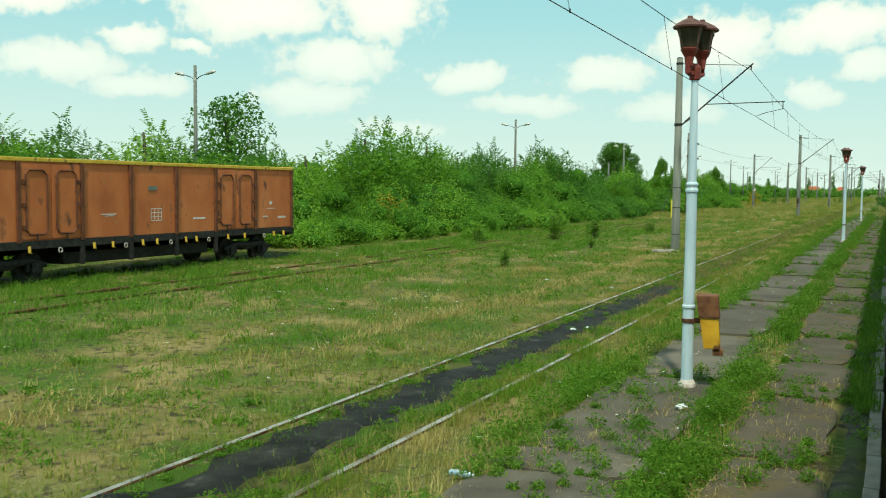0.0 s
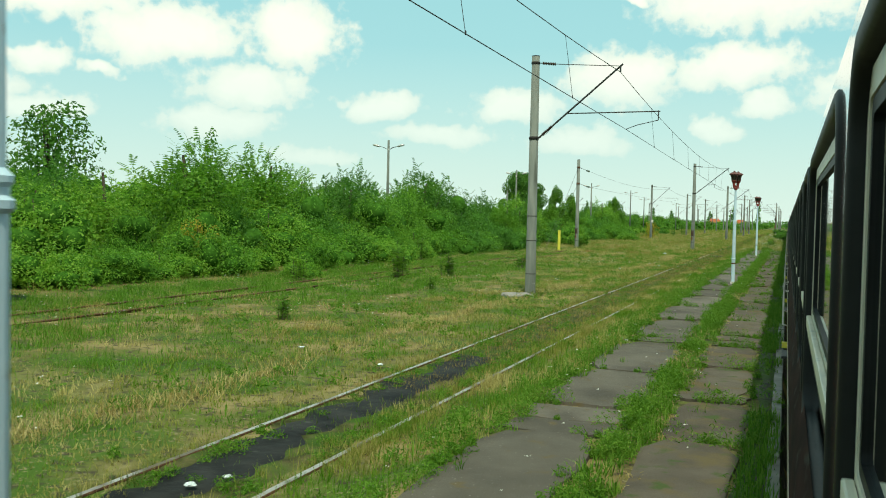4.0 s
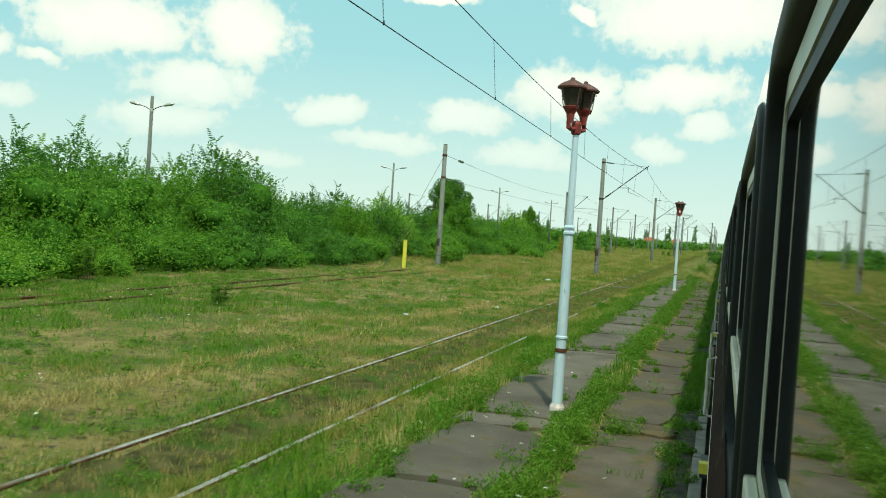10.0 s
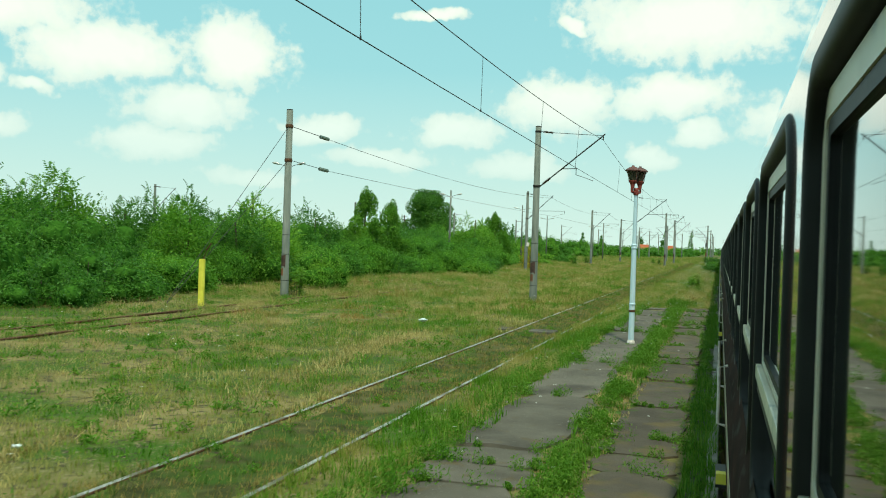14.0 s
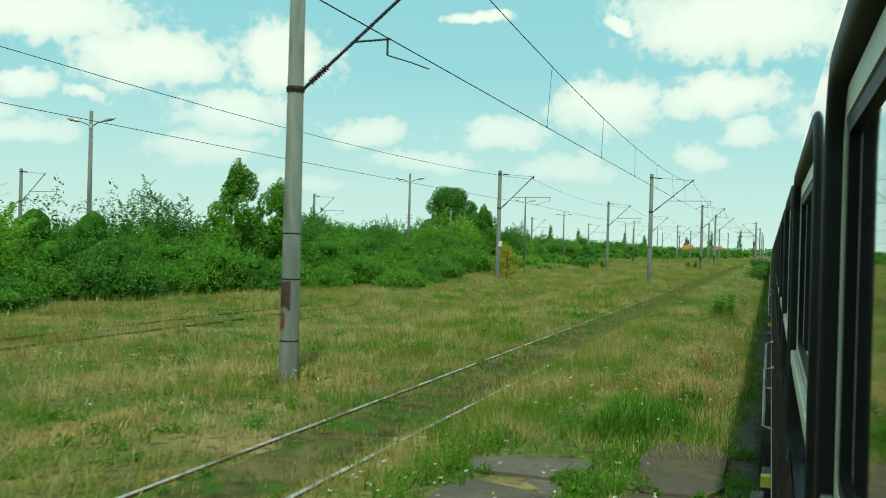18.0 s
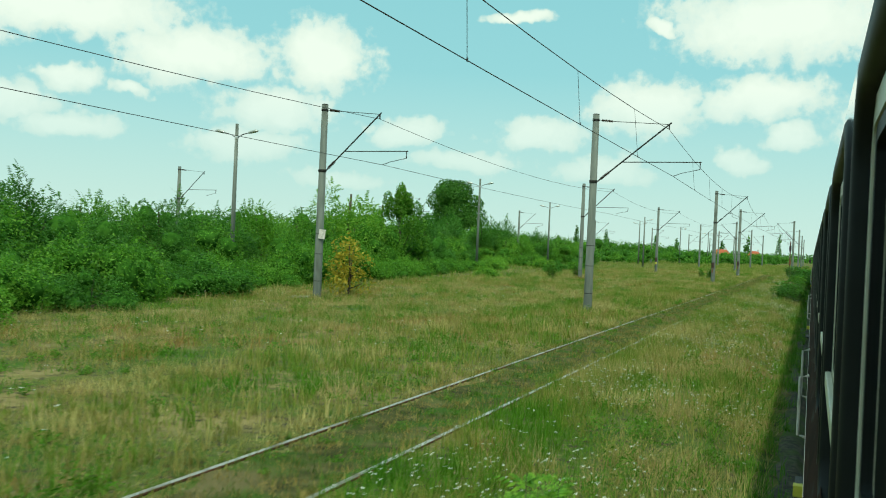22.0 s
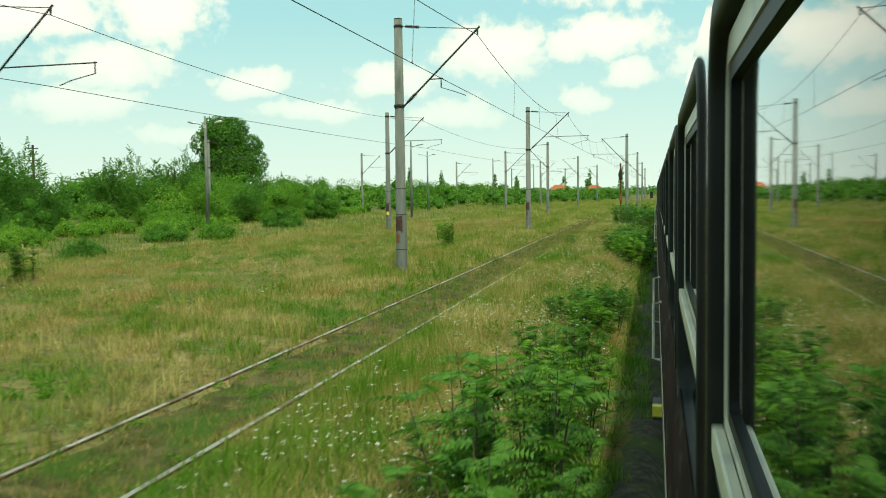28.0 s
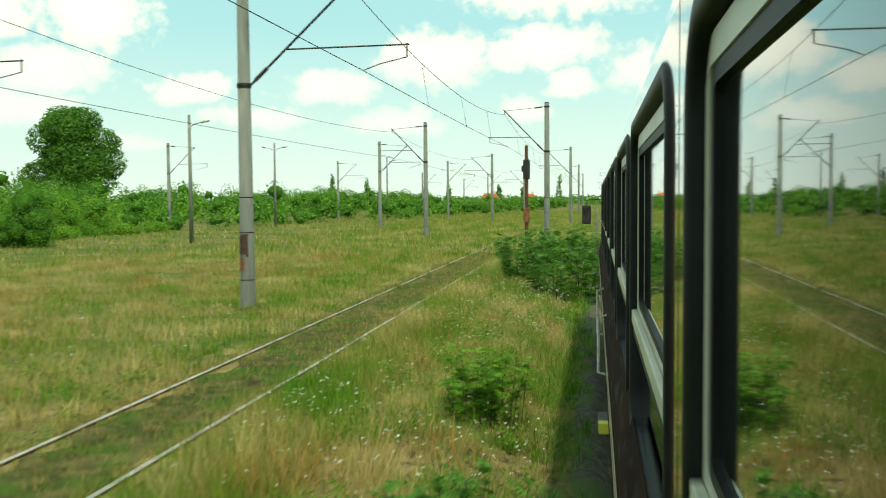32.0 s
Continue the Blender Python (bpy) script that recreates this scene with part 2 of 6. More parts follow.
M["band"] = ramp_mat("dark_iron", [(0.3, (0.018, 0.018, 0.017)), (0.7, (0.05, 0.045, 0.04))], 12, 0.6, metal=0.6)
M["tar"] = ramp_mat("brown_tar_mark", [(0.3, (0.035, 0.022, 0.018)), (0.7, (0.08, 0.045, 0.035))], 9, 0.8)
M["iron"] = ramp_mat("galvanised_grey_iron", [(0.3, (0.03, 0.032, 0.032)), (0.7, (0.075, 0.078, 0.075))], 9, 0.55, metal=0.5)
M["porcelain"] = ramp_mat("brown_porcelain", [(0.3, (0.03, 0.022, 0.018)), (0.7, (0.06, 0.04, 0.03))], 8, 0.25)
M["glass_disc"] = ramp_mat("green_glass_insulator", [(0.3, (0.09, 0.13, 0.11)), (0.7, (0.17, 0.22, 0.19))], 8, 0.2)
M["wire"] = ramp_mat("dark_copper_wire", [(0.3, (0.035, 0.036, 0.036)), (0.7, (0.06, 0.058, 0.055))], 9, 0.6, metal=0.4, bump=0)
M["lamp_blue"] = ramp_mat("pale_blue_paint", [(0.3, (0.44, 0.58, 0.66)), (0.7, (0.55, 0.70, 0.78))], 2.5, 0.5, stretch=(4, 4, 0.7),
                          blotch=[((0.62, 0.70, 0.72), 6, 0.6, 0.68), ((0.20, 0.15, 0.11), 9, 0.68, 0.74)], bump=0.15)
M["lamp_red"] = ramp_mat("faded_red_enamel", [(0.3, (0.13, 0.022, 0.016)), (0.7, (0.26, 0.05, 0.035))], 9, 0.5, bump=0.15)
M["lamp_hood"] = ramp_mat("rusted_red_hood", [(0.3, (0.07, 0.035, 0.03)), (0.6, (0.14, 0.06, 0.05)), (0.8, (0.20, 0.12, 0.10))], 9, 0.6, bump=0.2)
M["lamp_glass"] = ramp_mat("dusty_yellowed_glass", [(0.3, (0.075, 0.07, 0.045)), (0.7, (0.13, 0.12, 0.08))], 6, 0.3, bump=0.05, thin=0.5)
M["yellow"] = ramp_mat("yellow_enamel", [(0.3, (0.50, 0.27, 0.02)), (0.7, (0.68, 0.40, 0.04))], 5, 0.5, blotch=((0.13, 0.06, 0.025), 7, 0.56, 0.66))
M["boxrust"] = ramp_mat("rusted_sheet", [(0.3, (0.10, 0.04, 0.02)), (0.7, (0.24, 0.11, 0.05))], 9, 0.85, bump=0.3)
M["post_yellow"] = ramp_mat("fresh_yellow_paint", [(0.3, (0.62, 0.55, 0.06)), (0.7, (0.78, 0.70, 0.10))], 4, 0.5)
M["wagon"] = ramp_mat("brown_oxide_wagon_paint", [(0.3, (0.38, 0.105, 0.034)), (0.55, (0.50, 0.15, 0.05)), (0.78, (0.57, 0.20, 0.075))], 1.3, 0.7, stretch=(1, 1, 0.6),
                      blotch=[((0.13, 0.05, 0.03), 2.6, 0.60, 0.72), ((0.36, 0.17, 0.08), 7, 0.64, 0.72)], bump=0.25)
M["wagon_post"] = ramp_mat("dark_oxide_paint", [(0.3, (0.09, 0.032, 0.018)), (0.7, (0.19, 0.065, 0.03))], 4, 0.75, bump=0.2)
M["wagon_rim"] = ramp_mat("yellow_rim_paint", [(0.3, (0.48, 0.30, 0.03)), (0.7, (0.66, 0.46, 0.07))], 5, 0.6, blotch=((0.10, 0.05, 0.025), 5, 0.60, 0.70))
M["black"] = ramp_mat("greasy_black_iron", [(0.3, (0.009, 0.009, 0.009)), (0.7, (0.035, 0.032, 0.029))], 7, 0.7, bump=0.3)
M["white_mark"] = ramp_mat("white_stencil", [(0.3, (0.45, 0.40, 0.36)), (0.7, (0.75, 0.70, 0.66))], 15, 0.7, bump=0)
M["trunk"] = ramp_mat("grey_bark", [(0.3, (0.045, 0.035, 0.025)), (0.7, (0.13, 0.10, 0.075))], 9, 0.95, bump=0.6)
leafy = dict(rough=0.55, island=0.5, bump=0, spec=0.25, thin=0.48)
# dark green for opaque hulls: shade deep among the leaves put into colour
M["shade_hull"] = ramp_mat("dark_shade_hull", [(0.3, (0.028, 0.085, 0.010)), (0.7, (0.06, 0.15, 0.02))], 3, 0.95, bump=1.0, bump_scale=9, spec=0.0)
M["leaf"] = ramp_mat("leaf_green", [(0.25, (0.055, 0.16, 0.012)), (0.5, (0.12, 0.29, 0.022)), (0.75, (0.21, 0.41, 0.04))], 0.35, **leafy)
M["leaf_light"] = ramp_mat("leaf_yellow_green", [(0.25, (0.09, 0.23, 0.016)), (0.5, (0.17, 0.36, 0.03)), (0.75, (0.28, 0.47, 0.055))], 0.35, **leafy)
M["leaf_dark"] = ramp_mat("leaf_dark_green", [(0.25, (0.038, 0.12, 0.014)), (0.5, (0.075, 0.205, 0.022)), (0.75, (0.13, 0.30, 0.036))], 0.35, **leafy)
M["leaf_autumn"] = ramp_mat("leaf_turning_yellow", [(0.2, (0.16, 0.17, 0.015)), (0.5, (0.42, 0.34, 0.03)), (0.8, (0.56, 0.42, 0.05))], 0.6, **leafy)
M["grass"] = ramp_mat("meadow_grass", [(0.38, (0.09, 0.22, 0.016)), (0.46, (0.165, 0.265, 0.03)), (0.50, (0.235, 0.265, 0.05)), (0.55, (0.32, 0.295, 0.085)), (0.60, (0.43, 0.37, 0.13)), (0.65, (0.52, 0.45, 0.18))], 0.42, 0.7,
                      detail=4.5, island=0.10, bump=0, spec=0.08, thin=0.42)
M["grass_green"] = ramp_mat("green_grass", [(0.25, (0.06, 0.17, 0.012)), (0.5, (0.11, 0.245, 0.02)), (0.75, (0.19, 0.33, 0.045))], 0.5, 0.65, island=0.5, bump=0, spec=0.15, thin=0.45)
M["weed_dull"] = ramp_mat("dull_weeds", [(0.25, (0.05, 0.12, 0.014)), (0.5, (0.10, 0.17, 0.028)), (0.75, (0.19, 0.19, 0.06))], 0.9, 0.7, island=0.45, bump=0, spec=0.15, thin=0.3)
M["straw"] = ramp_mat("dry_straw", [(0.25, (0.27, 0.21, 0.065)), (0.5, (0.43, 0.345, 0.13)), (0.75, (0.58, 0.48, 0.22))], 0.8, 0.8, island=0.5, bump=0, spec=0.1, thin=0.42)
M["seed"] = ramp_mat("rusty_seed_heads", [(0.25, (0.22, 0.165, 0.045)), (0.7, (0.42, 0.32, 0.105))], 2, 0.9, island=0.5, bump=0, thin=0.35)
M["rust_grass"] = ramp_mat("rusty_brown_grass", [(0.25, (0.20, 0.11, 0.03)), (0.5, (0.32, 0.18, 0.055)), (0.75, (0.42, 0.27, 0.09))], 1.0, 0.85, island=0.5, bump=0, spec=0.05, thin=0.3)
M["petal"] = ramp_mat("white_umbels", [(0.3, (0.62, 0.64, 0.56)), (0.7, (0.8, 0.8, 0.75))], 5, 0.8, island=0.5, bump=0, thin=0.3)
M["body_red"] = ramp_mat("claret_coach_paint", [(0.3, (0.15, 0.045, 0.03)), (0.7, (0.21, 0.07, 0.045))], 1.2, 0.08, bump=0.02, spec=0.6, coat=1.0)
# lower side: far darker and rougher than the upper claret, with grey blotches
M["body_low"] = ramp_mat("dark_claret_paint", [(0.3, (0.016, 0.011, 0.010)), (0.7, (0.042, 0.02, 0.017))], 2.4, 0.85, bump=0.1, spec=0.04, stretch=(1, 0.6, 2.0), blotch=((0.05, 0.045, 0.04), 5, 0.55, 0.7))
M["body_cream"] = ramp_mat("cream_coach_paint", [(0.3, (0.50, 0.44, 0.33)), (0.7, (0.58, 0.52, 0.40))], 1.2, 0.28, bump=0.02, spec=0.5, coat=0.5)
M["rubber"] = ramp_mat("window_rubber_and_inner_dark", [(0.3, (0.005, 0.006, 0.0065)), (0.7, (0.013, 0.015, 0.016))], 6, 0.5, bump=0.05, spec=0.2)
M["alu"] = ramp_mat("dull_aluminium", [(0.3, (0.46, 0.46, 0.43)), (0.7, (0.60, 0.60, 0.56))], 5, 0.4, metal=0.5, bump=0.04)
M["sash"] = ramp_mat("cream_sash_paint", [(0.3, (0.50, 0.48, 0.38)), (0.7, (0.64, 0.61, 0.50))], 5, 0.4, bump=0.04, blotch=((0.34, 0.36, 0.33), 7, 0.6, 0.7))
M["pane"] = ramp_mat("tinted_glass", [(0.3, (0.006, 0.008, 0.007)), (0.7, (0.010, 0.012, 0.011))], 1, 0.02, bump=0, spec=0.8, coat=1.0)
M["litter_white"] = ramp_mat("white_plastic", [(0.3, (0.42, 0.48, 0.48)), (0.7, (0.74, 0.78, 0.78))], 16, 0.5)
M["bottle"] = ramp_mat("pale_blue_plastic", [(0.3, (0.25, 0.42, 0.62)), (0.7, (0.55, 0.68, 0.78))], 14, 0.2)
M["plaster"] = ramp_mat("pale_plaster", [(0.3, (0.5, 0.48, 0.43)), (0.7, (0.66, 0.63, 0.57))], 1.5, 0.9)
M["roof"] = ramp_mat("red_roof_tiles", [(0.3, (0.30, 0.075, 0.035)), (0.7, (0.46, 0.13, 0.06))], 3, 0.85)
M["window_dark"] = ramp_mat("dark_window", [(0.3, (0.02, 0.022, 0.025)), (0.7, (0.04, 0.043, 0.045))], 3, 0.1)


# ---- mesh helpers ----
def mesh_of(name, verts, faces, material, smooth=False):
    """One mesh from arrays; faces all have the same number of corners."""
    verts, faces = np.asarray(verts, np.float32), np.asarray(faces, np.int32)
    me = bpy.data.meshes.new(name)
    k = faces.shape[1]
    me.vertices.add(len(verts))
    me.vertices.foreach_set("co", verts.ravel())
    me.loops.add(faces.size)
    me.loops.foreach_set("vertex_index", faces.ravel())
    me.polygons.add(len(faces))
    me.polygons.foreach_set("loop_start", np.arange(0, faces.size, k, dtype=np.int32))
    if smooth:
        me.polygons.foreach_set("use_smooth", np.ones(len(faces), bool))
    me.update(calc_edges=True)
    if material:
        me.materials.append(material)
    return me


def part(name, bm, material, parent=None, label="", smooth=False):
    """Links a bmesh as one object, under a thing or a part."""
    me = bpy.data.meshes.new(name)
    bm.to_mesh(me)
    bm.free()
    me.materials.append(material)
    if smooth:
        me.polygons.foreach_set("use_smooth", [len(p.vertices) <= 4 for p in me.polygons])
    ob = new(name, me)
    if parent is not None:
        ob.parent = parent
    return tagged(ob, label)


def box(bm, lo, hi, bevel=0.0):
    r = bmesh.ops.create_cube(bm, size=1.0)
    mid, size = (Vector(lo) + Vector(hi)) / 2, Vector(hi) - Vector(lo)
    for v in r["verts"]:
        v.co = Vector((v.co.x * size.x, v.co.y * size.y, v.co.z * size.z)) + mid
    if bevel:
        es = list({e for v in r["verts"] for e in v.link_edges})
        bmesh.ops.bevel(bm, geom=es, offset=bevel, segments=2, affect="EDGES", profile=0.6)
    return bm


def tube(bm, points, radii, n=8, caps=True):
    """A round bar through points."""
    pts = [Vector(p) for p in points]
    if isinstance(radii, (int, float)):
        radii = [radii] * len(pts)
    rings = []
    for i, (p, r) in enumerate(zip(pts, radii)):
        d = (pts[min(i + 1, len(pts) - 1)] - pts[max(i - 1, 0)])
        if d.length < 1e-6:
            d = Vector((0, 0, 1))
        d.normalize()
        a = d.cross(Vector((0, 0, 1)) if abs(d.z) < 0.9 else Vector((1, 0, 0))).normalized()
        b = d.cross(a)
        rings.append([bm.verts.new(p + r * (math.cos(2 * math.pi * k / n) * a + math.sin(2 * math.pi * k / n) * b)) for k in range(n)])
    for q, w in zip(rings, rings[1:]):
        for k in range(n):
            bm.faces.new((q[k], q[(k + 1) % n], w[(k + 1) % n], w[k]))
    if caps:
        bm.faces.new(rings[0][::-1])
        bm.faces.new(rings[-1])
    return bm


def turned(bm, profile, n=12, at=(0, 0, 0)):
    """A lathe shape from (radius, height) pairs."""
    at = Vector(at)
    rings = [[bm.verts.new(at + Vector((r * math.cos(2 * math.pi * k / n), r * math.sin(2 * math.pi * k / n), z))) for k in range(n)] for r, z in profile]
    for q, w in zip(rings, rings[1:]):
        for k in range(n):
            bm.faces.new((q[k], q[(k + 1) % n], w[(k + 1) % n], w[k]))
    bm.faces.new(rings[0][::-1])
    bm.faces.new(rings[-1])
    return bm


def empty(name, at, label, category, group="", kind=""):
    ob = new(name)
    ob.empty_display_size = 0.1
    ob.matrix_world = Matrix.Translation(at)
    return tagged(ob, label, category, group, kind)


# ---- ground ----
def smooth_step(a, b, x):
    t = np.clip((x - a) / (b - a), 0, 1)
    return t * t * (3 - 2 * t)


def lumps(x, y):
    return (0.5 * np.sin(0.9 * x + 1.3 * np.sin(0.31 * y)) * np.sin(0.7 * y + 0.8 * x) + 0.5 * np.sin(2.3 * x - 0.6 * y) * np.sin(1.9 * y + 0.4 * x))


def ground_z(x, y):
    """Height of the ground: a shallow bed under the tracks, a bank up to the platform, a slow fall to the sidings."""
    x, y = np.asarray(x, float), np.asarray(y, float)
    z = -0.03 + 0.05 * lumps(x, y) * smooth_step(-6.8, -8.0, x)
    z = z - 0.04 * smooth_step(0.72, 0.4, np.abs(x - RAIL_E + GAUGE / 2))
    plat = smooth_step(-4.0, -2.95, x) * (1 - smooth_step(PLAT_END - 3, PLAT_END + 6, y))
    z = z + plat * (PLAT_Z + 0.03)
    z = z - 0.03 * smooth_step(-8.0, -10.0, x)
    late = smooth_step(PLAT_END, PLAT_END + 15, y)
    z = z - late * 0.35 * smooth_step(-1.6, -0.6, x)
    under = smooth_step(-0.05, 0.12, x)
    return z * (1 - under) + under * -0.55


def axis(stops):
    """Grid lines: (from, to, step) pieces."""
    return np.unique(np.concatenate([np.arange(a, b, s) for a, b, s in stops]).round(4))


gx = axis([(-3000, -400, 260), (-400, -60, 34), (-60, -24, 3.0), (-24, -7, 0.5), (-7, 0.4, 0.16), (0.4, 6, 0.8), (6, 60, 9), (60, 400, 60), (400, 3001, 260)])
gy = axis([(-600, -20, 58), (-20, 240, 0.45), (240, 300, 1.5), (300, 500, 10), (500, 1000, 50), (1000, 4001, 300)])
GX, GY = np.meshgrid(gx, gy)
GZ = ground_z(GX, GY)
nx, ny = len(gx), len(gy)
idx = np.arange(nx * ny).reshape(ny, nx)
gfaces = np.stack([idx[:-1, :-1].ravel(), idx[:-1, 1:].ravel(), idx[1:, 1:].ravel(), idx[1:, :-1].ravel()], 1)
ground = new("ground", mesh_of("ground", np.stack([GX.ravel(), GY.ravel(), GZ.ravel()], 1), gfaces, M["ground"], True))
tagged(ground, "uneven overgrown railway meadow of green and dry grass", "ground", kind="structure")


def strip(name, x0, x1, y0, y1, lift, material, label, category, wave=0.12, step=0.5, nx_=6, follow=True):
    """A bed of other soil laid on the ground with ragged edges."""
    ys = np.arange(y0, y1 + step, step)
    fr = np.linspace(0, 1, nx_)
    r = np.random.default_rng(int(abs(x0 * 31 + y0 * 7)) + 1)
    left = x0 + wave * r.normal(size=len(ys))
    right = x1 + wave * r.normal(size=len(ys))
    X = left[:, None] + (right - left)[:, None] * fr[None]
    Y = np.repeat(ys[:, None], nx_, 1)
    Z = ground_z(X, Y) + lift * np.sin(np.pi * fr)[None] ** 0.5 + 0.004 + 0.012 * r.random(X.shape) * (fr * (1 - fr) > 0)
    Z[:, 0] -= 0.03
    Z[:, -1] -= 0.03
    q = np.arange(X.size).reshape(X.shape)
    f = np.stack([q[:-1, :-1].ravel(), q[:-1, 1:].ravel(), q[1:, 1:].ravel(), q[1:, :-1].ravel()], 1)
    ob = new(name, mesh_of(name, np.stack([X.ravel(), Y.ravel(), Z.ravel()], 1), f, material, True))
    return tagged(ob, label, category, kind="structure")


strip("ballast_bed", RAIL_E - GAUGE - 0.15, RAIL_E + 0.1, -12, 420, 0.004, M["track_soil"], "dark overgrown soil and ballast between the rails", "ballast")
strip("mud_bed", RAIL_E - GAUGE + 0.12, RAIL_E - 0.5, 4.0, 26.0, 0.03, M["mud"], "wet black oily mud between the rails", "mud", wave=0.1, step=0.35)
# black strip laid on the ground to stand in for the wagon's shade
strip("siding_bed", WAGON_X - 1.3, WAGON_X + 1.1, -13, 31, 0.01, M["mud"], "black strip painted for the shade under the wagon", "ballast")
strip("ballast_bed_own", -0.42, 0.5, -14, 420, 0.02, M["ballast"], "dark stone ballast beside the train", "ballast", wave=0.05)


# ---- rails ----
def rail_run(name, x, y0, y1, z, top, label, sway=0.0):
    """A rail of true section: foot, web and head, with its running surface a part."""
    ys = np.arange(y0, y1 + 3, 3.0)
    prof = [(-0.07, -0.17), (0.07, -0.17), (0.07, -0.155), (0.012, -0.135), (0.012, -0.05), (0.036, -0.04), (0.036, -0.004), (-0.036, -0.004), (-0.036, -0.04), (-0.012, -0.05), (-0.012, -0.135), (-0.07, -0.155)]
    k = len(prof)
    xs = x + sway * np.sin(ys * 0.11)
    V = np.array([[xx + px, yy, z + pz] for xx, yy in zip(xs, ys) for px, pz in prof])
    F = np.array([[i * k + j, i * k + (j + 1) % k, (i + 1) * k + (j + 1) % k, (i + 1) * k + j] for i in range(len(ys) - 1) for j in range(k)])
    ob = tagged(new(name, mesh_of(name, V, F, M["rust"])), label, "rail", group="rails", kind="structure")
    V = np.array([[xx + px, yy, z + pz] for xx, yy in zip(xs, ys) for px, pz in ((-0.034, -0.003), (-0.024, 0.0), (0.024, 0.0), (0.034, -0.003))])
    F = np.array([[i * 4 + j, i * 4 + j + 1, i * 4 + 5 + j, i * 4 + 4 + j] for i in range(len(ys) - 1) for j in range(3)])
    t = new("running_surface", mesh_of("running_surface", V, F, top, True))
    t.parent = ob
    return ob


rail_run("rail", RAIL_E, -14, 520, 0.0, M["rail_top"], "worn steel rail with pale top in weeds")
rail_run("rail", RAIL_E - GAUGE, -14, 520, 0.0, M["rail_top"], "worn steel rail with pale top in weeds")
for cx, z, y1 in ((RUST_X, 0.0, 122), (WAGON_X, -0.10, 110)):
    for s in (-1, 1):
        rail_run("rail", cx + s * GAUGE / 2, -14, y1, z, M["rust"], "rusty disused rail half lost in grass")


# ---- the platform ----
platform = empty("platform", (0, 0, 0), "low station platform of broken asphalt slabs with weeds", "platform", kind="structure")


def slab_mesh(w, l, r, mat):
    """A worn slab with a chipped outline and a tilted top."""
    bm = bmesh.new()
    n = 16
    top = []
    for k in range(n):
        a = 2 * math.pi * (k + 0.5) / n
        c, s = math.cos(a), math.sin(a)
        q = 1 / max(abs(c), abs(s))
        top.append(bm.verts.new((c * q * w / 2 * r.uniform(0.84, 1.0), s * q * l / 2 * r.uniform(0.94, 1.0), r.uniform(-0.012, 0.012))))
    bot = [bm.verts.new((v.co.x * 1.02, v.co.y * 1.02, -0.14)) for v in top]
    bm.faces.new(top)
    for k in range(n):
        bm.faces.new((top[k - 1], bot[k - 1], bot[k], top[k]))
    bmesh.ops.recalc_face_normals(bm, faces=bm.faces)
    me = bpy.data.meshes.new("slab")
    bm.to_mesh(me)
    bm.free()
    me.materials.append(mat)
    return me


rr = random.Random(3)
JOINTS = []
for x0, x1, ls, mat in ((-3.02, -1.68, (2.6, 4.0), M["slab"]), (-1.34, -0.36, (2.2, 3.4), M["slab_brown"])):
    shapes = [slab_mesh(x1 - x0, 1.9, rr, mat) for _ in range(8)]
    y = -6.0
    while y < PLAT_END - 2:
        l = rr.uniform(*ls) if rr.random() > 0.2 else rr.uniform(0.6, 1.0)
        ob = new("slab", rr.choice(shapes))
        ob.parent = platform
        ob.matrix_world = pose((x0 + x1) / 2 + rr.uniform(-.05, .05), y + l / 2, PLAT_Z + 0.03 + rr.uniform(-.02, .012), rr.uniform(-.6, .6), rr.uniform(-1.2, 1.2), rr.uniform(-1.5, 1.5)) @ Matrix.Diagonal((1, l / 1.9 * 0.99, 1, 1))
        y += l
        JOINTS.append((x0, x1, y))
kb = bmesh.new()
box(kb, (-0.02, -0.5, -0.18), (0.10, 0.49, 0.02), 0.012)
kerb_me = bpy.data.meshes.new("kerb_stone")
kb.to_mesh(kerb_me)
kb.free()
kerb_me.materials.append(M["kerb"])
for i in range(int(PLAT_END + 4)):
    ob = new("kerb_stone", kerb_me)
    ob.parent = platform
    ob.matrix_world = pose(-0.10 + rr.uniform(-.008, .008), -6 + i + 0.5, PLAT_Z + 0.03 + rr.uniform(-.02, .01), 0, rr.uniform(-1.5, 1.5), rr.uniform(-.5, .5))


# ---- catenary masts ----
POLE_H = 8.25


def patch(r, z0, z1, a0, a1, n=10):
    """A ragged painted patch on a round pole, between two angles."""
    bm = bmesh.new()
    rag = random.Random(int(z0 * 100))
    lo, hi = [], []
    for k in range(n + 1):
        a = radians(a0 + (a1 - a0) * k / n)
        for row, z, dr in ((lo, z0 + rag.uniform(-0.05, 0.05), 0.001), (hi, z1 + rag.uniform(-0.04, 0.04), -0.002)):
            row.append(bm.verts.new(((r + dr) * math.cos(a), (r + dr) * math.sin(a), z)))
    for k in range(n):
        bm.faces.new((lo[k], lo[k + 1], hi[k + 1], hi[k]))
    return bm


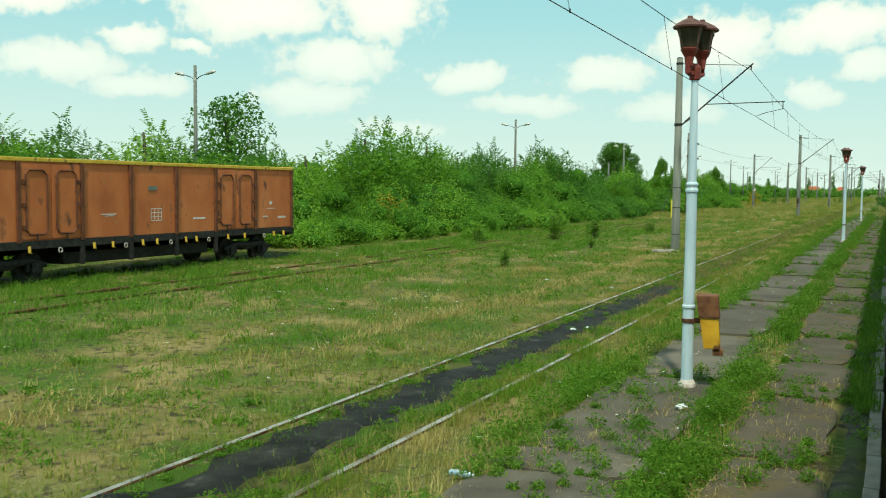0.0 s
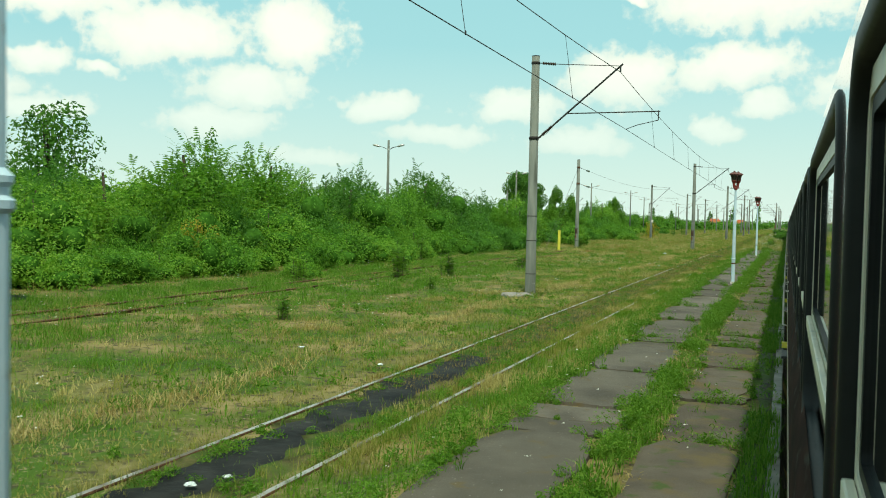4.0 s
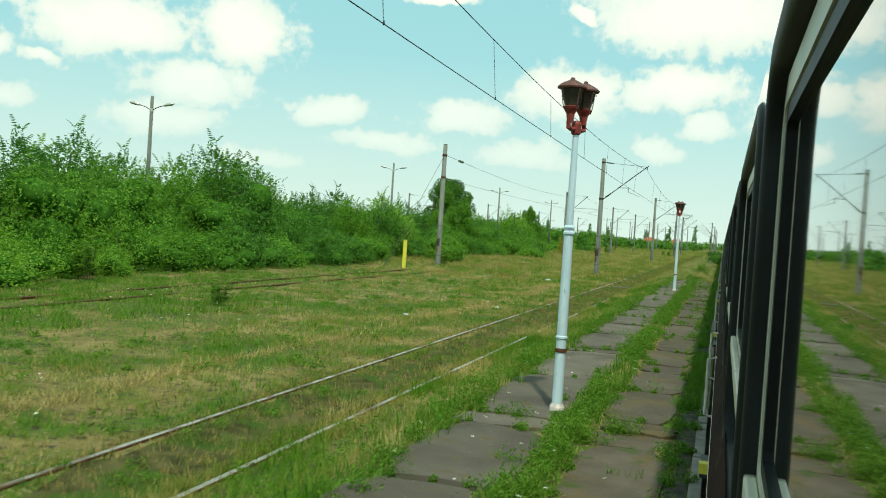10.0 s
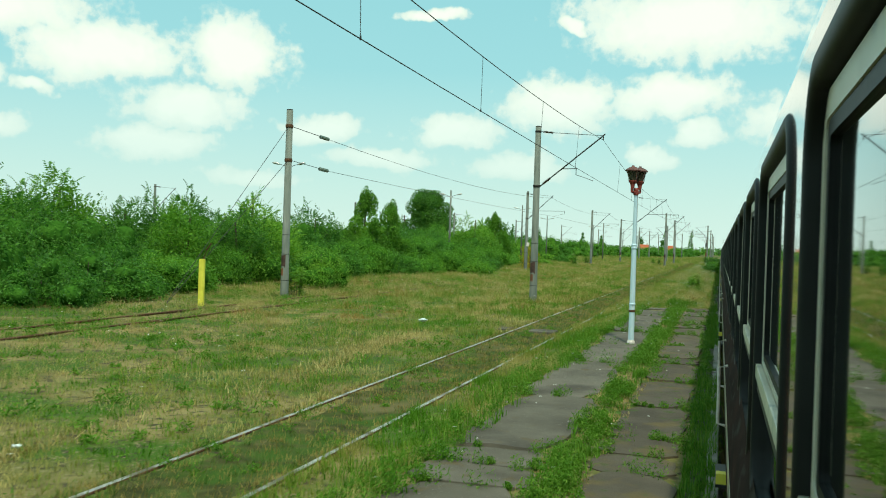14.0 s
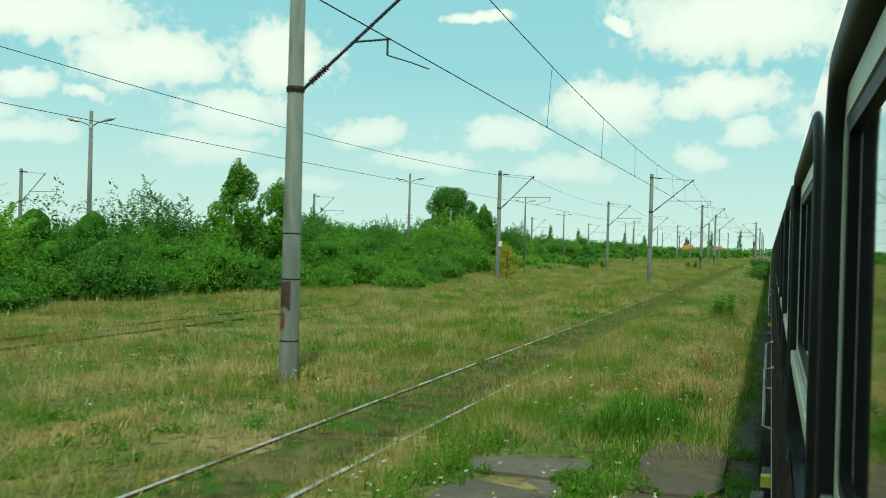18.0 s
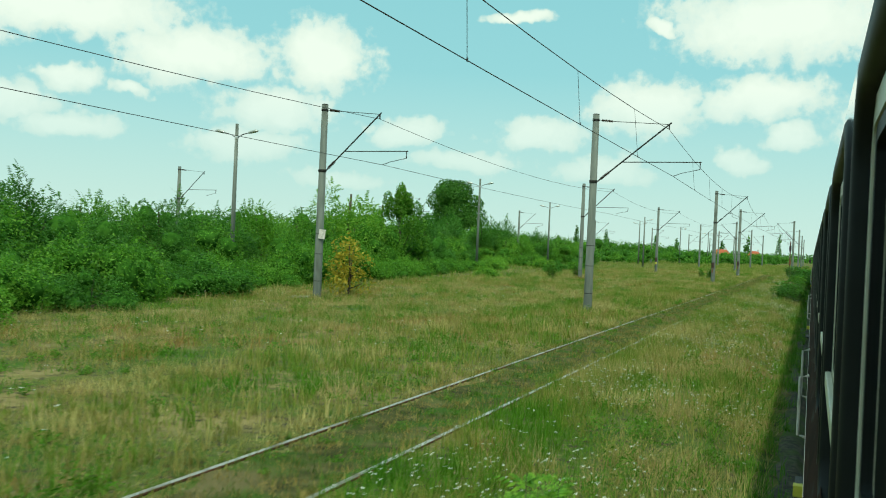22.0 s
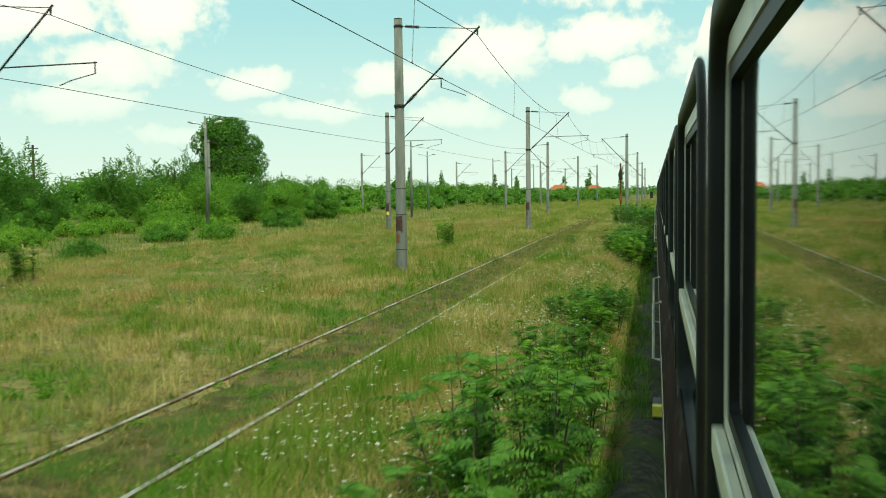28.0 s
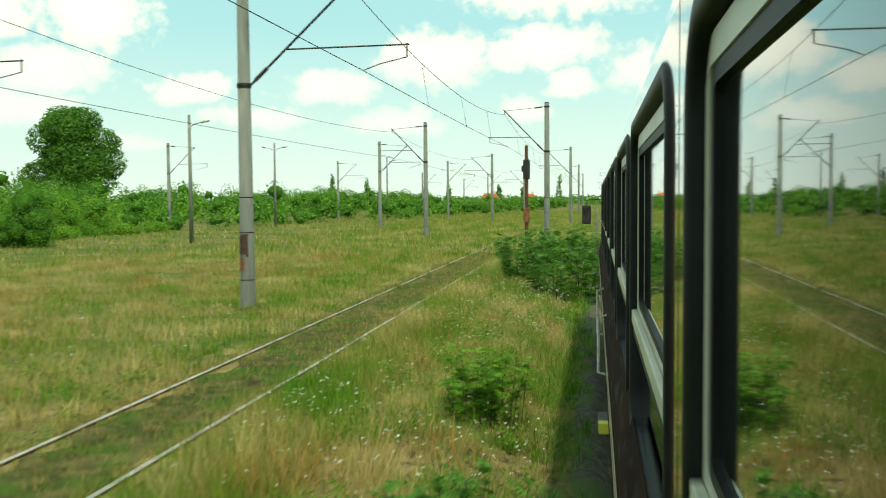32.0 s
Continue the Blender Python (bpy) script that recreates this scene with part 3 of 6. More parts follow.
def mast_base(at, label, height=POLE_H, r0=0.185, r1=0.135, group="catenary masts", mark=True):
    top = empty("catenary_mast", at, label, "mast", group)
    part("pole", tube(bmesh.new(), [(0, 0, -0.6), (0, 0, 0), (0, 0, height)], [r0, r0, r1], 16), M["concrete"], top, smooth=True)
    part("cap", turned(bmesh.new(), [(r1 * 0.98, height - 0.005), (r1 * 1.02, height + 0.03), (r1 * 0.6, height + 0.045)], 14), M["band"], top)
    for z in (0.75, 1.9, 2.75):
        r = r0 + (r1 - r0) * z / height + 0.004
        part("band", turned(bmesh.new(), [(r, z), (r + 0.004, z + 0.012), (r, z + 0.024)], 16), M["band"], top, "dark iron band")
    if mark:
        r = r0 + (r1 - r0) * 2.0 / height + 0.003
        part("tar_mark", patch(r + 0.003, 1.36, 1.86, -172, -62), M["tar"], top, "brown painted mark")
        part("rust_streak", patch(r + 0.006, 0.98, 1.30, -140, -92), M["boxrust"], top, "rusty brown streak")
    return top


def insulator(bm, a, b, n=7, r=0.055):
    a, b = Vector(a), Vector(b)
    pts, rad = [], []
    for k in range(n):
        for f, q in ((0.0, 0.45), (0.25, 1.0), (0.55, 1.0), (0.8, 0.45)):
            pts.append(a + (b - a) * ((k + f) / n))
            rad.append(r * q)
    return tube(bm, pts, rad, 8)


def cantilever(top, side=1, reach=2.6, steady=3.95, height=POLE_H, back=-1.15):
    """The strut, tie and steady arm that carry the wires, on the +x side of the mast (side = 1)."""
    s = side
    tie_z, foot_z, tip_z, arm_z = height - 0.22, 5.45, height - 0.42, 6.28
    tip = (s * reach, 0, tip_z)
    clamp = part("clamp", turned(bmesh.new(), [(0.17, foot_z - 0.05), (0.178, foot_z), (0.17, foot_z + 0.05)], 14), M["band"], top)
    part("clamp", turned(bmesh.new(), [(0.15, tie_z - 0.04), (0.155, tie_z), (0.15, tie_z + 0.04)], 14), M["band"], top)
    part("insulator", insulator(bmesh.new(), (s * 0.24, 0, tie_z - 0.01), (s * 0.72, 0, tie_z - 0.06), 8), M["porcelain"], top, "brown ribbed insulator")
    part("tie_rod", tube(bmesh.new(), [(s * 0.12, 0, tie_z), (s * 0.75, 0, tie_z - 0.06), tip], 0.014, 6), M["iron"], top)
    f0, f1 = Vector((s * 0.16, 0, foot_z)), Vector(tip)
    part("insulator", insulator(bmesh.new(), f0 + (f1 - f0) * 0.05, f0 + (f1 - f0) * 0.17, 8, 0.065), M["porcelain"], top, "brown ribbed insulator")
    part("strut", tube(bmesh.new(), [f0, f0 + (f1 - f0) * 0.17, f1 + (f1 - f0) * 0.03], 0.032, 8), M["iron"], top)
    t = (arm_z - foot_z) / (tip_z - foot_z)
    p = f0 + (f1 - f0) * t
    part("steady_tube", tube(bmesh.new(), [p, (s * steady, 0, arm_z + 0.02)], 0.02, 8), M["iron"], top)
    part("drop_bracket", tube(bmesh.new(), [(s * (steady - 0.06), 0, arm_z + 0.05), (s * (steady - 0.06), 0, arm_z - 0.27)], 0.02, 6), M["iron"], top)
    part("registration_arm", tube(bmesh.new(), [(s * (steady - 0.06), 0, arm_z - 0.27), (s * (steady - 0.06 + 0.62 * back), 0, arm_z - 0.42), (s * (steady + back), 0, arm_z - 0.55)], 0.014, 6), M["iron"], top)
    part("messenger_clamp", tube(bmesh.new(), [tip, (s * reach, 0, tip_z - 0.2)], 0.03, 6), M["iron"], top)


WIRE_X = {40.55: -5.4, 101.0: -5.4, 157.1: -5.62, 204.8: -5.55, 238.2: -5.68}      # the messenger wire at each mast of the clear track
MASTS = [(-8.32, 40.55), (-8.45, 101.0), (-8.65, 157.1), (-8.17, 204.8), (-8.4, 238.2)]
SIDING = [(-19.5, 153.4), (-18.6, 197.8), (-18.4, 238.6)]
TURNED = [(-2.8, 271.3), (-2.6, 318.0), (-2.6, 370.0), (-2.6, 425.0)]      # masts between the tracks, arms to the other side
TURNED_SIDING = [(-12.1, 283.0), (-12.4, 330.0), (-12.6, 385.0)]


def gz(x, y):
    return float(ground_z(x, y))


for k, ((x, y), marked) in enumerate(zip(MASTS, (False, True, False, True, True))):
    cantilever(mast_base((x, y, gz(x, y)), "grey round concrete catenary mast with iron cantilever" + (" and tar mark" if marked else ""), mark=marked), 1, WIRE_X[y] - x, *((WIRE_X[y] - x + 1.35, POLE_H, -1.1) if k % 2 == 0 else (WIRE_X[y] - x - 1.15, POLE_H, 0.75)))
for k, (x, y) in enumerate(SIDING):
    tm = mast_base((x, y, gz(x, y)), "grey round concrete catenary mast beside the siding" + (" with yellow patch" if k == 2 else ""), mark=k == 2)
    cantilever(tm)
    if k == 2:
        part("painted_band", patch(0.188, 1.10, 1.32, -130, -62), M["post_yellow"], tm, "bright yellow painted patch")
for x, y in TURNED + TURNED_SIDING:
    cantilever(mast_base((x, y, gz(x, y)), "grey round concrete catenary mast between the tracks", mark=False), -1, 2.45, 3.4)


# footing slabs beside two of the masts
for x, y, a in ((-8.75, 40.1, 12), (-8.5, 39.7, 40), (-20.1, 153.0, 5)):
    ob = part("footing_slab", box(bmesh.new(), (-0.45, -0.28, -0.15), (0.45, 0.28, 0.05), 0.03), M["kerb"], None, "broken pale concrete slab at the foot of a mast")
    tagged(ob, category="slab", group="footing slabs")
    ob.matrix_world = pose(x, y, gz(x, y) + 0.05, 3, -2, a)
for x0, x1, y, a in ((-5.55, -4.75, 85.75, 1.5), (-6.55, -6.15, 85.9, -2.0)):
    ob = part("crossing_slab", box(bmesh.new(), ((x0 - x1) / 2, -0.42, -0.1), ((x1 - x0) / 2, 0.42, 0.02), 0.02), M["slab"], None, "worn grey concrete crossing slab beside the rails")
    tagged(ob, category="slab", group="crossing slabs")
    ob.matrix_world = pose((x0 + x1) / 2, y, -0.005, 0, 0, a)
sign = part("sign_plate", box(bmesh.new(), (-0.14, -0.008, -0.2), (0.14, 0.008, 0.2), 0.004), M["white_mark"], None, "small white plate fixed to a mast")
tagged(sign, category="sign")
sign.matrix_world = pose(-19.30, 153.25, 2.7, 0, 6, 20)


# ---- overhead wires ----
def wire_line(name, points, sag, r, label, steps=10):
    bm = bmesh.new()
    pts = []
    for (a, b) in zip(points, points[1:]):
        for k in range(steps):
            t = k / steps
            p = Vector(a).lerp(Vector(b), t)
            p.z -= sag * 4 * t * (1 - t)
            pts.append(p)
    pts.append(Vector(points[-1]))
    ob = part(name, tube(bm, pts, r, 5), M["wire"], None, label)
    return tagged(ob, category="wire", group="overhead wires"), pts


def hung(masts, turned_masts, over=None):
    """Messenger and contact wire points; over: where the wires run, or a fixed reach from each mast."""
    tops = [(x + 2.6 if over is None else over[y], y, gz(x, y) + POLE_H - 0.62) for k, (x, y) in enumerate(masts)] + [(x - 2.45, y, gz(x, y) + POLE_H - 0.62) for x, y in turned_masts]
    lows = [((x + 2.6 if over is None else over[y]) + (0.22 if k % 2 == 0 else -0.15), y, gz(x, y) + 5.73) for k, (x, y) in enumerate(masts)] + [(x - 2.25, y, gz(x, y) + 5.73) for x, y in turned_masts]
    return tops, lows


def catenary(masts, y_start, turned_masts):
    tops, lows = hung(masts, turned_masts, WIRE_X)
    if y_start is not None:
        tops.insert(0, (tops[0][0] + 0.3, y_start, tops[0][2]))
        lows.insert(0, (lows[0][0] + 0.3, y_start, lows[0][2]))
    m, mp = wire_line("messenger_wire", tops, 0.75, 0.011, "thin dark messenger wire sagging between masts", 14)
    wire_line("contact_wire", lows, 0.05, 0.010, "taut dark contact wire over the track", 14)
    for a, b, c, d in zip(tops, tops[1:], lows, lows[1:]):
        span = b[1] - a[1]
        n = max(3, int(span / 7.5))
        for k in range(1, n):
            t = k / n
            p, q = Vector(a).lerp(Vector(b), t), Vector(c).lerp(Vector(d), t)
            p.z -= 0.75 * 4 * t * (1 - t)
            q.z -= 0.05 * 4 * t * (1 - t)
            dr = tagged(part("dropper_wire", tube(bmesh.new(), [p, q], 0.006, 4), M["wire"], m))
            part("dropper_clip", tube(bmesh.new(), [q - Vector((0, 0, 0.02)), q + Vector((0, 0, 0.05))], 0.016, 5), M["wire"], dr)


catenary(MASTS, -18.0, TURNED)


# ---- terminal mast of the siding wires ----
SIG = (-18.4, 95.0)
sig = mast_base((*SIG, gz(*SIG)), "tall grey concrete mast that anchors the siding wires", 8.25, 0.18, 0.14)
ends = []
for z in (7.55, 6.05):
    part("clamp", turned(bmesh.new(), [(0.165, z - 0.07), (0.175, z), (0.165, z + 0.07)], 14), M["rust"], sig, "rusty clamp")
    a = Vector((0.05, 0.2, z))
    part("insulator", insulator(bmesh.new(), a + Vector((0.18, 2.6, -0.14)), a + Vector((0.25, 3.4, -0.17)), 9, 0.09), M["glass_disc"], sig, "green glass disc insulator")
    part("anchor_rod", tube(bmesh.new(), [a, a + Vector((0.25, 3.45, -0.17))], 0.014, 6), M["iron"], sig)
    part("stay_wire", tube(bmesh.new(), [(0, -0.1, z - 0.05), (-1.2, -7.5, -0.1)], 0.012, 5), M["wire"], sig)
    ends.append((SIG[0] + 0.3, SIG[1] + 3.6, gz(*SIG) + z - 0.18))
s_tops, s_lows = hung(SIDING, TURNED_SIDING)
wire_line("messenger_wire", [ends[0]] + s_tops, 0.6, 0.011, "thin dark messenger wire over the siding", 12)
wire_line("contact_wire", [ends[1]] + s_lows, 0.1, 0.010, "taut dark contact wire over the siding", 12)


# ---- platform lamps ----
def platform_lamp(at, turn=0, litter_box=False):
    top = empty("platform_lamp", at, "pale blue lamp post with two rusted red lanterns" + (" and litter box" if litter_box else ""), "lamp", "platform lamps")
    H = 4.55
    part("foot", turned(bmesh.new(), [(0.12, -0.25), (0.12, 0.02), (0.09, 0.05), (0.08, 0.12)], 16), M["concrete"], top)
    part("lower_post", turned(bmesh.new(), [(0.078, 0.0), (0.074, 1.04), (0.066, 2.56)], 14), M["lamp_blue"], top)
    part("ring", turned(bmesh.new(), [(0.068, 2.54), (0.082, 2.555), (0.082, 2.58), (0.068, 2.595), (0.068, 2.62), (0.078, 2.635), (0.078, 2.655), (0.055, 2.68)], 14), M["lamp_blue"], top)
    part("upper_post", turned(bmesh.new(), [(0.054, 2.67), (0.05, 3.3), (0.043, 3.98)], 20), M["lamp_blue"], top)
    part("lower_ring", turned(bmesh.new(), [(0.074, 1.05), (0.087, 1.065), (0.087, 1.09), (0.074, 1.105)], 14), M["lamp_blue"], top)
    part("plinth", turned(bmesh.new(), [(0.112, -0.02), (0.108, 0.08), (0.082, 0.13)], 8), M["white_mark"], top, "flaking white base")
    part("collar", turned(bmesh.new(), [(0.055, 0.86), (0.086, 0.87), (0.088, 0.92), (0.055, 0.93)], 14), M["rust"], top)
    part("crown", turned(bmesh.new(), [(0.045, 3.96), (0.07, 3.98), (0.075, 4.12), (0.05, 4.16)], 12), M["lamp_red"], top)
    for s in (-1, 1):
        u = Vector((math.sin(radians(24)), math.cos(radians(24)), 0)) * s
        c = u * 0.17 + Vector((0, 0, 4.12))
        lan = part("lantern_arm", tube(bmesh.new(), [(0, 0, 4.06), u * 0.12 + Vector((0, 0, 4.03)), u * 0.2 + Vector((0, 0, 4.05)), u * 0.2 + Vector((0, 0, 4.14))], 0.035, 8), M["lamp_red"], top)
        part("lantern_cup", turned(bmesh.new(), [(0.045, 0.0), (0.06, 0.12), (0.10, 0.19), (0.112, 0.22), (0.10, 0.23)], 12, c), M["lamp_red"], lan)
        part("lantern_glass", turned(bmesh.new(), [(0.09, 0.23), (0.14, 0.40), (0.16, 0.47)], 8, c), M["lamp_glass"], lan, "dusty yellowed glass")
        part("lantern_hood", turned(bmesh.new(), [(0.165, 0.465), (0.205, 0.475), (0.21, 0.495), (0.165, 0.535), (0.09, 0.575), (0.035, 0.60), (0.03, 0.625), (0.015, 0.63)], 16, c), M["lamp_hood"], lan, "rusted red round hood")
        for k in range(4):
            a = math.pi / 4 + k * math.pi / 2
            d = Vector((math.cos(a), math.sin(a), 0))
            part("scroll_rib", tube(bmesh.new(), [c + d * 0.115 + Vector((0, 0, 0.17)), c + d * 0.14 + Vector((0, 0, 0.24)), c + d * 0.175 + Vector((0, 0, 0.44)), c + d * 0.205 + Vector((0, 0, 0.44)), c + d * 0.195 + Vector((0, 0, 0.46))], 0.007, 5), M["lamp_hood"], lan)
    if litter_box:
        def leaning(bm):
            """Narrows the box towards its foot and leans it away from the post."""
            for v in bm.verts:
                q = 0.80 + 0.20 * (v.co.z - 0.5) / 0.7
                v.co.x = 0.25 + (v.co.x - 0.25) * q + 0.10 * (1.2 - v.co.z)
                v.co.y *= q
            return bm
        bx = part("litter_box", leaning(box(bmesh.new(), (0.11, -0.16, 0.56), (0.36, 0.16, 0.98), 0.012)), M["yellow"], top, "rusted yellow litter box")
        part("upper_panel", leaning(box(bmesh.new(), (0.10, -0.17, 0.97), (0.37, 0.17, 1.24), 0.015)), M["boxrust"], bx, "rust-brown upper panel")
        part("seam", leaning(box(bmesh.new(), (0.095, -0.175, 0.955), (0.375, 0.175, 0.985), 0.004)), M["rust"], bx)
        part("flap", leaning(box(bmesh.new(), (0.24, -0.13, 0.47), (0.40, 0.13, 0.54), 0.01)), M["boxrust"], bx, "open rusty bottom flap")
        part("bracket", box(bmesh.new(), (0.0, -0.03, 0.87), (0.15, 0.03, 0.93)), M["rust"], bx)
    top.matrix_world = Matrix.Translation(at) @ pose(0, 0, 0, 0, 0, turn) @ Matrix.Diagonal((0.92, 0.92, 0.92, 1))
    return top


platform_lamp((-2.12, 11.2, PLAT_Z), 8, True)
platform_lamp((-1.91, 46.72, PLAT_Z), 0)
platform_lamp((-2.07, 80.78, PLAT_Z), -4)


# ---- double-arm yard lights ----
def yard_light(at, height, arms=2, turn=0.0):
    top = empty("yard_light", at, "grey concrete yard light with two lamp arms" if arms == 2 else "grey yard light pole with one lamp arm", "street lamp", "yard lights")
    part("pole", tube(bmesh.new(), [(0, 0, -0.5), (0, 0, height)], [0.15, 0.09], 12), M["concrete"], top, smooth=True)
    part("clamp", turned(bmesh.new(), [(0.1, height - 0.9), (0.11, height - 0.85), (0.11, height - 0.75), (0.1, height - 0.7)], 10), M["alu"], top)
    for s in ((-1, 1) if arms == 2 else (1,)):
        arm = part("arm", tube(bmesh.new(), [(s * 0.05, 0, height - 0.8), (s * 0.35, 0, height - 0.62), (s * 0.8, 0, height - 0.5)], 0.025, 6), M["iron"], top)
        part("lamp_head", tube(bmesh.new(), [(s * 0.7, 0, height - 0.53), (s * 0.85, 0, height - 0.48), (s * 1.2, 0, height - 0.40), (s * 1.38, 0, height - 0.39)], [0.03, 0.085, 0.1, 0.03], 8), M["alu"], arm, smooth=True)
    top.matrix_world = Matrix.Translation(at) @ pose(0, 0, 0, 0, 0, turn)


for x, y, h, n in ((-36.0, 42.2, 9.5, 2), (-31.0, 79.7, 8.9, 2), (-32.6, 124.0, 8.9, 2), (-30.8, 163.5, 8.9, 2), (-30.9, 205.6, 9.1, 2), (-33.0, 239.9, 8.6, 2), (-26.0, 273.9, 8.3, 1), (-33.0, 310.0, 8.8, 2), (-30, 350, 9, 1), (-28, 395, 9, 2)):
    yard_light((x, y, gz(x, y)), h, n, 5)

# ---- far masts of the other tracks ----
for x, y in ((-62, 150), (-52, 186), (-47, 222), (-44, 262), (-40, 300), (-20.2, 303.2), (-36, 345), (-21, 350), (-34, 400), (4.5, 330), (4.5, 395), (-22, 410), (-34, 460), (5, 460)):
    cantilever(mast_base((x, y, gz(x, y)), "distant grey concrete catenary mast", 8.25, mark=False), 1 if x < 0 else -1)

# ---- marker post ----
yp = empty("marker_post", (-18.5, 88.3, gz(-18.5, 88.3)), "bright yellow flat marker post in the grass", "post")
part("board", box(bmesh.new(), (-0.11, -0.05, -0.2), (0.11, 0.05, 1.75), 0.012), M["post_yellow"], yp)
part("bent_bar", tube(bmesh.new(), [(0, 0.06, 1.3), (0.03, 0.07, 1.8), (0.12, 0.08, 2.1), (0.3, 0.1, 2.35)], 0.025, 6), M["rust"], yp, "rusty bent bar")


# ---- the goods wagon ----
def goods_wagon(x, y_end, zr):
    """An open high-sided bogie wagon: y_end is its leading headstock, zr the rail head."""
    L, W = 14.5, 1.38
    top = empty("goods_wagon", (x, y_end - L, zr), "rust-brown open freight wagon with yellow top rim", "freight wagon")
    zf, zt = 1.22, 3.30
    for s in (-1, 1):
        part("side_wall", box(bmesh.new(), (s * W - 0.02, 0, zf), (s * W + 0.02, L, zt)), M["wagon"], top)
        part("top_rim", box(bmesh.new(), (s * W - 0.06, -0.05, zt), (s * W + 0.07, L + 0.05, zt + 0.11), 0.02), M["wagon_rim"], top, "yellow painted rim")
        part("sole_bar", box(bmesh.new(), (s * W - 0.05, -0.05, zf - 0.22), (s * W + 0.05, L + 0.05, zf), 0.01), M["black"], top)
    for yy in (0.0, L):
        part("end_wall", box(bmesh.new(), (-W, yy - 0.03, zf), (W, yy + 0.03, zt + 0.05)), M["wagon"], top)
        part("end_rim", box(bmesh.new(), (-W, yy - 0.06, zt), (W, yy + 0.06, zt + 0.13), 0.02), M["wagon_rim"], top)
        part("headstock", box(bmesh.new(), (-W, yy - 0.12, zf - 0.3), (W, yy + 0.12, zf - 0.02), 0.01), M["black"], top)
        out = -1 if yy == 0 else 1
        for s in (-1, 1):
            part("buffer", tube(bmesh.new(), [(s * 0.875, yy, 1.06), (s * 0.875, yy + out * 0.35, 1.06), (s * 0.875, yy + out * 0.36, 1.06), (s * 0.875, yy + out * 0.42, 1.06)], [0.09, 0.09, 0.22, 0.22], 12), M["black"], top)
    part("floor", box(bmesh.new(), (-W, 0, zf - 0.06), (W, L, zf)), M["black"], top)
    # plain black block that fills the open space between the bogies
    part("brake_gear", box(bmesh.new(), (-0.9, 4.2, zf - 0.75), (0.9, L - 4.2, zf - 0.4), 0.04), M["black"], top)
    part("centre_sill", box(bmesh.new(), (-0.3, 0.2, zf - 0.45), (0.3, L - 0.2, zf - 0.06)), M["black"], top)
    xs = W + 0.02
    posts = (0.06, 2.3, 4.4, 6.25, 8.2, 10.1, 12.25, 14.44)
    for py in posts:
        b = box(bmesh.new(), (xs, py - 0.06, zf - 0.05), (xs + 0.07, py + 0.06, zt), 0.012)
        part("post", b, M["wagon_post"], top)
        part("post", box(bmesh.new(), (-xs - 0.07, py - 0.06, zf - 0.05), (-xs, py + 0.06, zt), 0.012), M["wagon_post"], top)
    for dy in (2.38, 3.37, 10.18, 11.2):
        dw = 0.96
        d = part("door", box(bmesh.new(), (xs + 0.004, dy, zf + 0.04), (xs + 0.035, dy + dw, zt - 0.06), 0.01), M["wagon"], top)
        fr = bmesh.new()
        a, b_, c, e = dy + 0.14, dy + dw - 0.14, zf + 0.17, zt - 0.22
        rail_pts = [(a + .12, c), (b_ - .12, c), (b_, c + .12), (b_, e - .12), (b_ - .12, e), (a + .12, e), (a, e - .12), (a, c + .12), (a + .12, c)]
        tube(fr, [(xs + 0.045, p, q) for p, q in rail_pts], 0.032, 6, False)
        part("door_rib", fr, M["wagon_post"], d, "raised pressed rib")
        for hz in (1.5, 2.1, 2.7):
            part("hinge", box(bmesh.new(), (xs + 0.03, dy + (0.02 if dy in (2.38, 10.18) else dw - 0.1), hz), (xs + 0.08, dy + (0.1 if dy in (2.38, 10.18) else dw - 0.02), hz + 0.13), 0.01), M["wagon_post"], d)
        part("latch", tube(bmesh.new(), [(xs + 0.06, dy + dw / 2, zf - 0.02), (xs + 0.06, dy + dw / 2, zf + 0.2)], 0.02, 6), M["black"], d)
    for k, hy in enumerate((0.9, 2.6, 3.6, 4.8, 5.5, 6.0, 6.7, 7.3, 7.9, 8.6, 9.1, 9.7, 10.7, 11.6, 12.7, 13.3, 13.9)):
        if k % 3 == 2:
            part("rope_ring", tube(bmesh.new(), [(xs + 0.06, hy + 0.06 * math.sin(q), zf - 0.28 - 0.07 * math.cos(q)) for q in np.linspace(0.4, 5.9, 9)], 0.013, 6), M["white_mark"], top, "pale iron ring")
        else:
            b = bmesh.new()
            tube(b, [(xs + 0.04, hy, zf - 0.14), (xs + 0.06, hy, zf - 0.3), (xs + 0.07, hy + 0.06, zf - 0.33)], [0.05, 0.045, 0.01], 4)
            part("lashing_hook", b, M["wagon_rim"], top, "yellow hook")
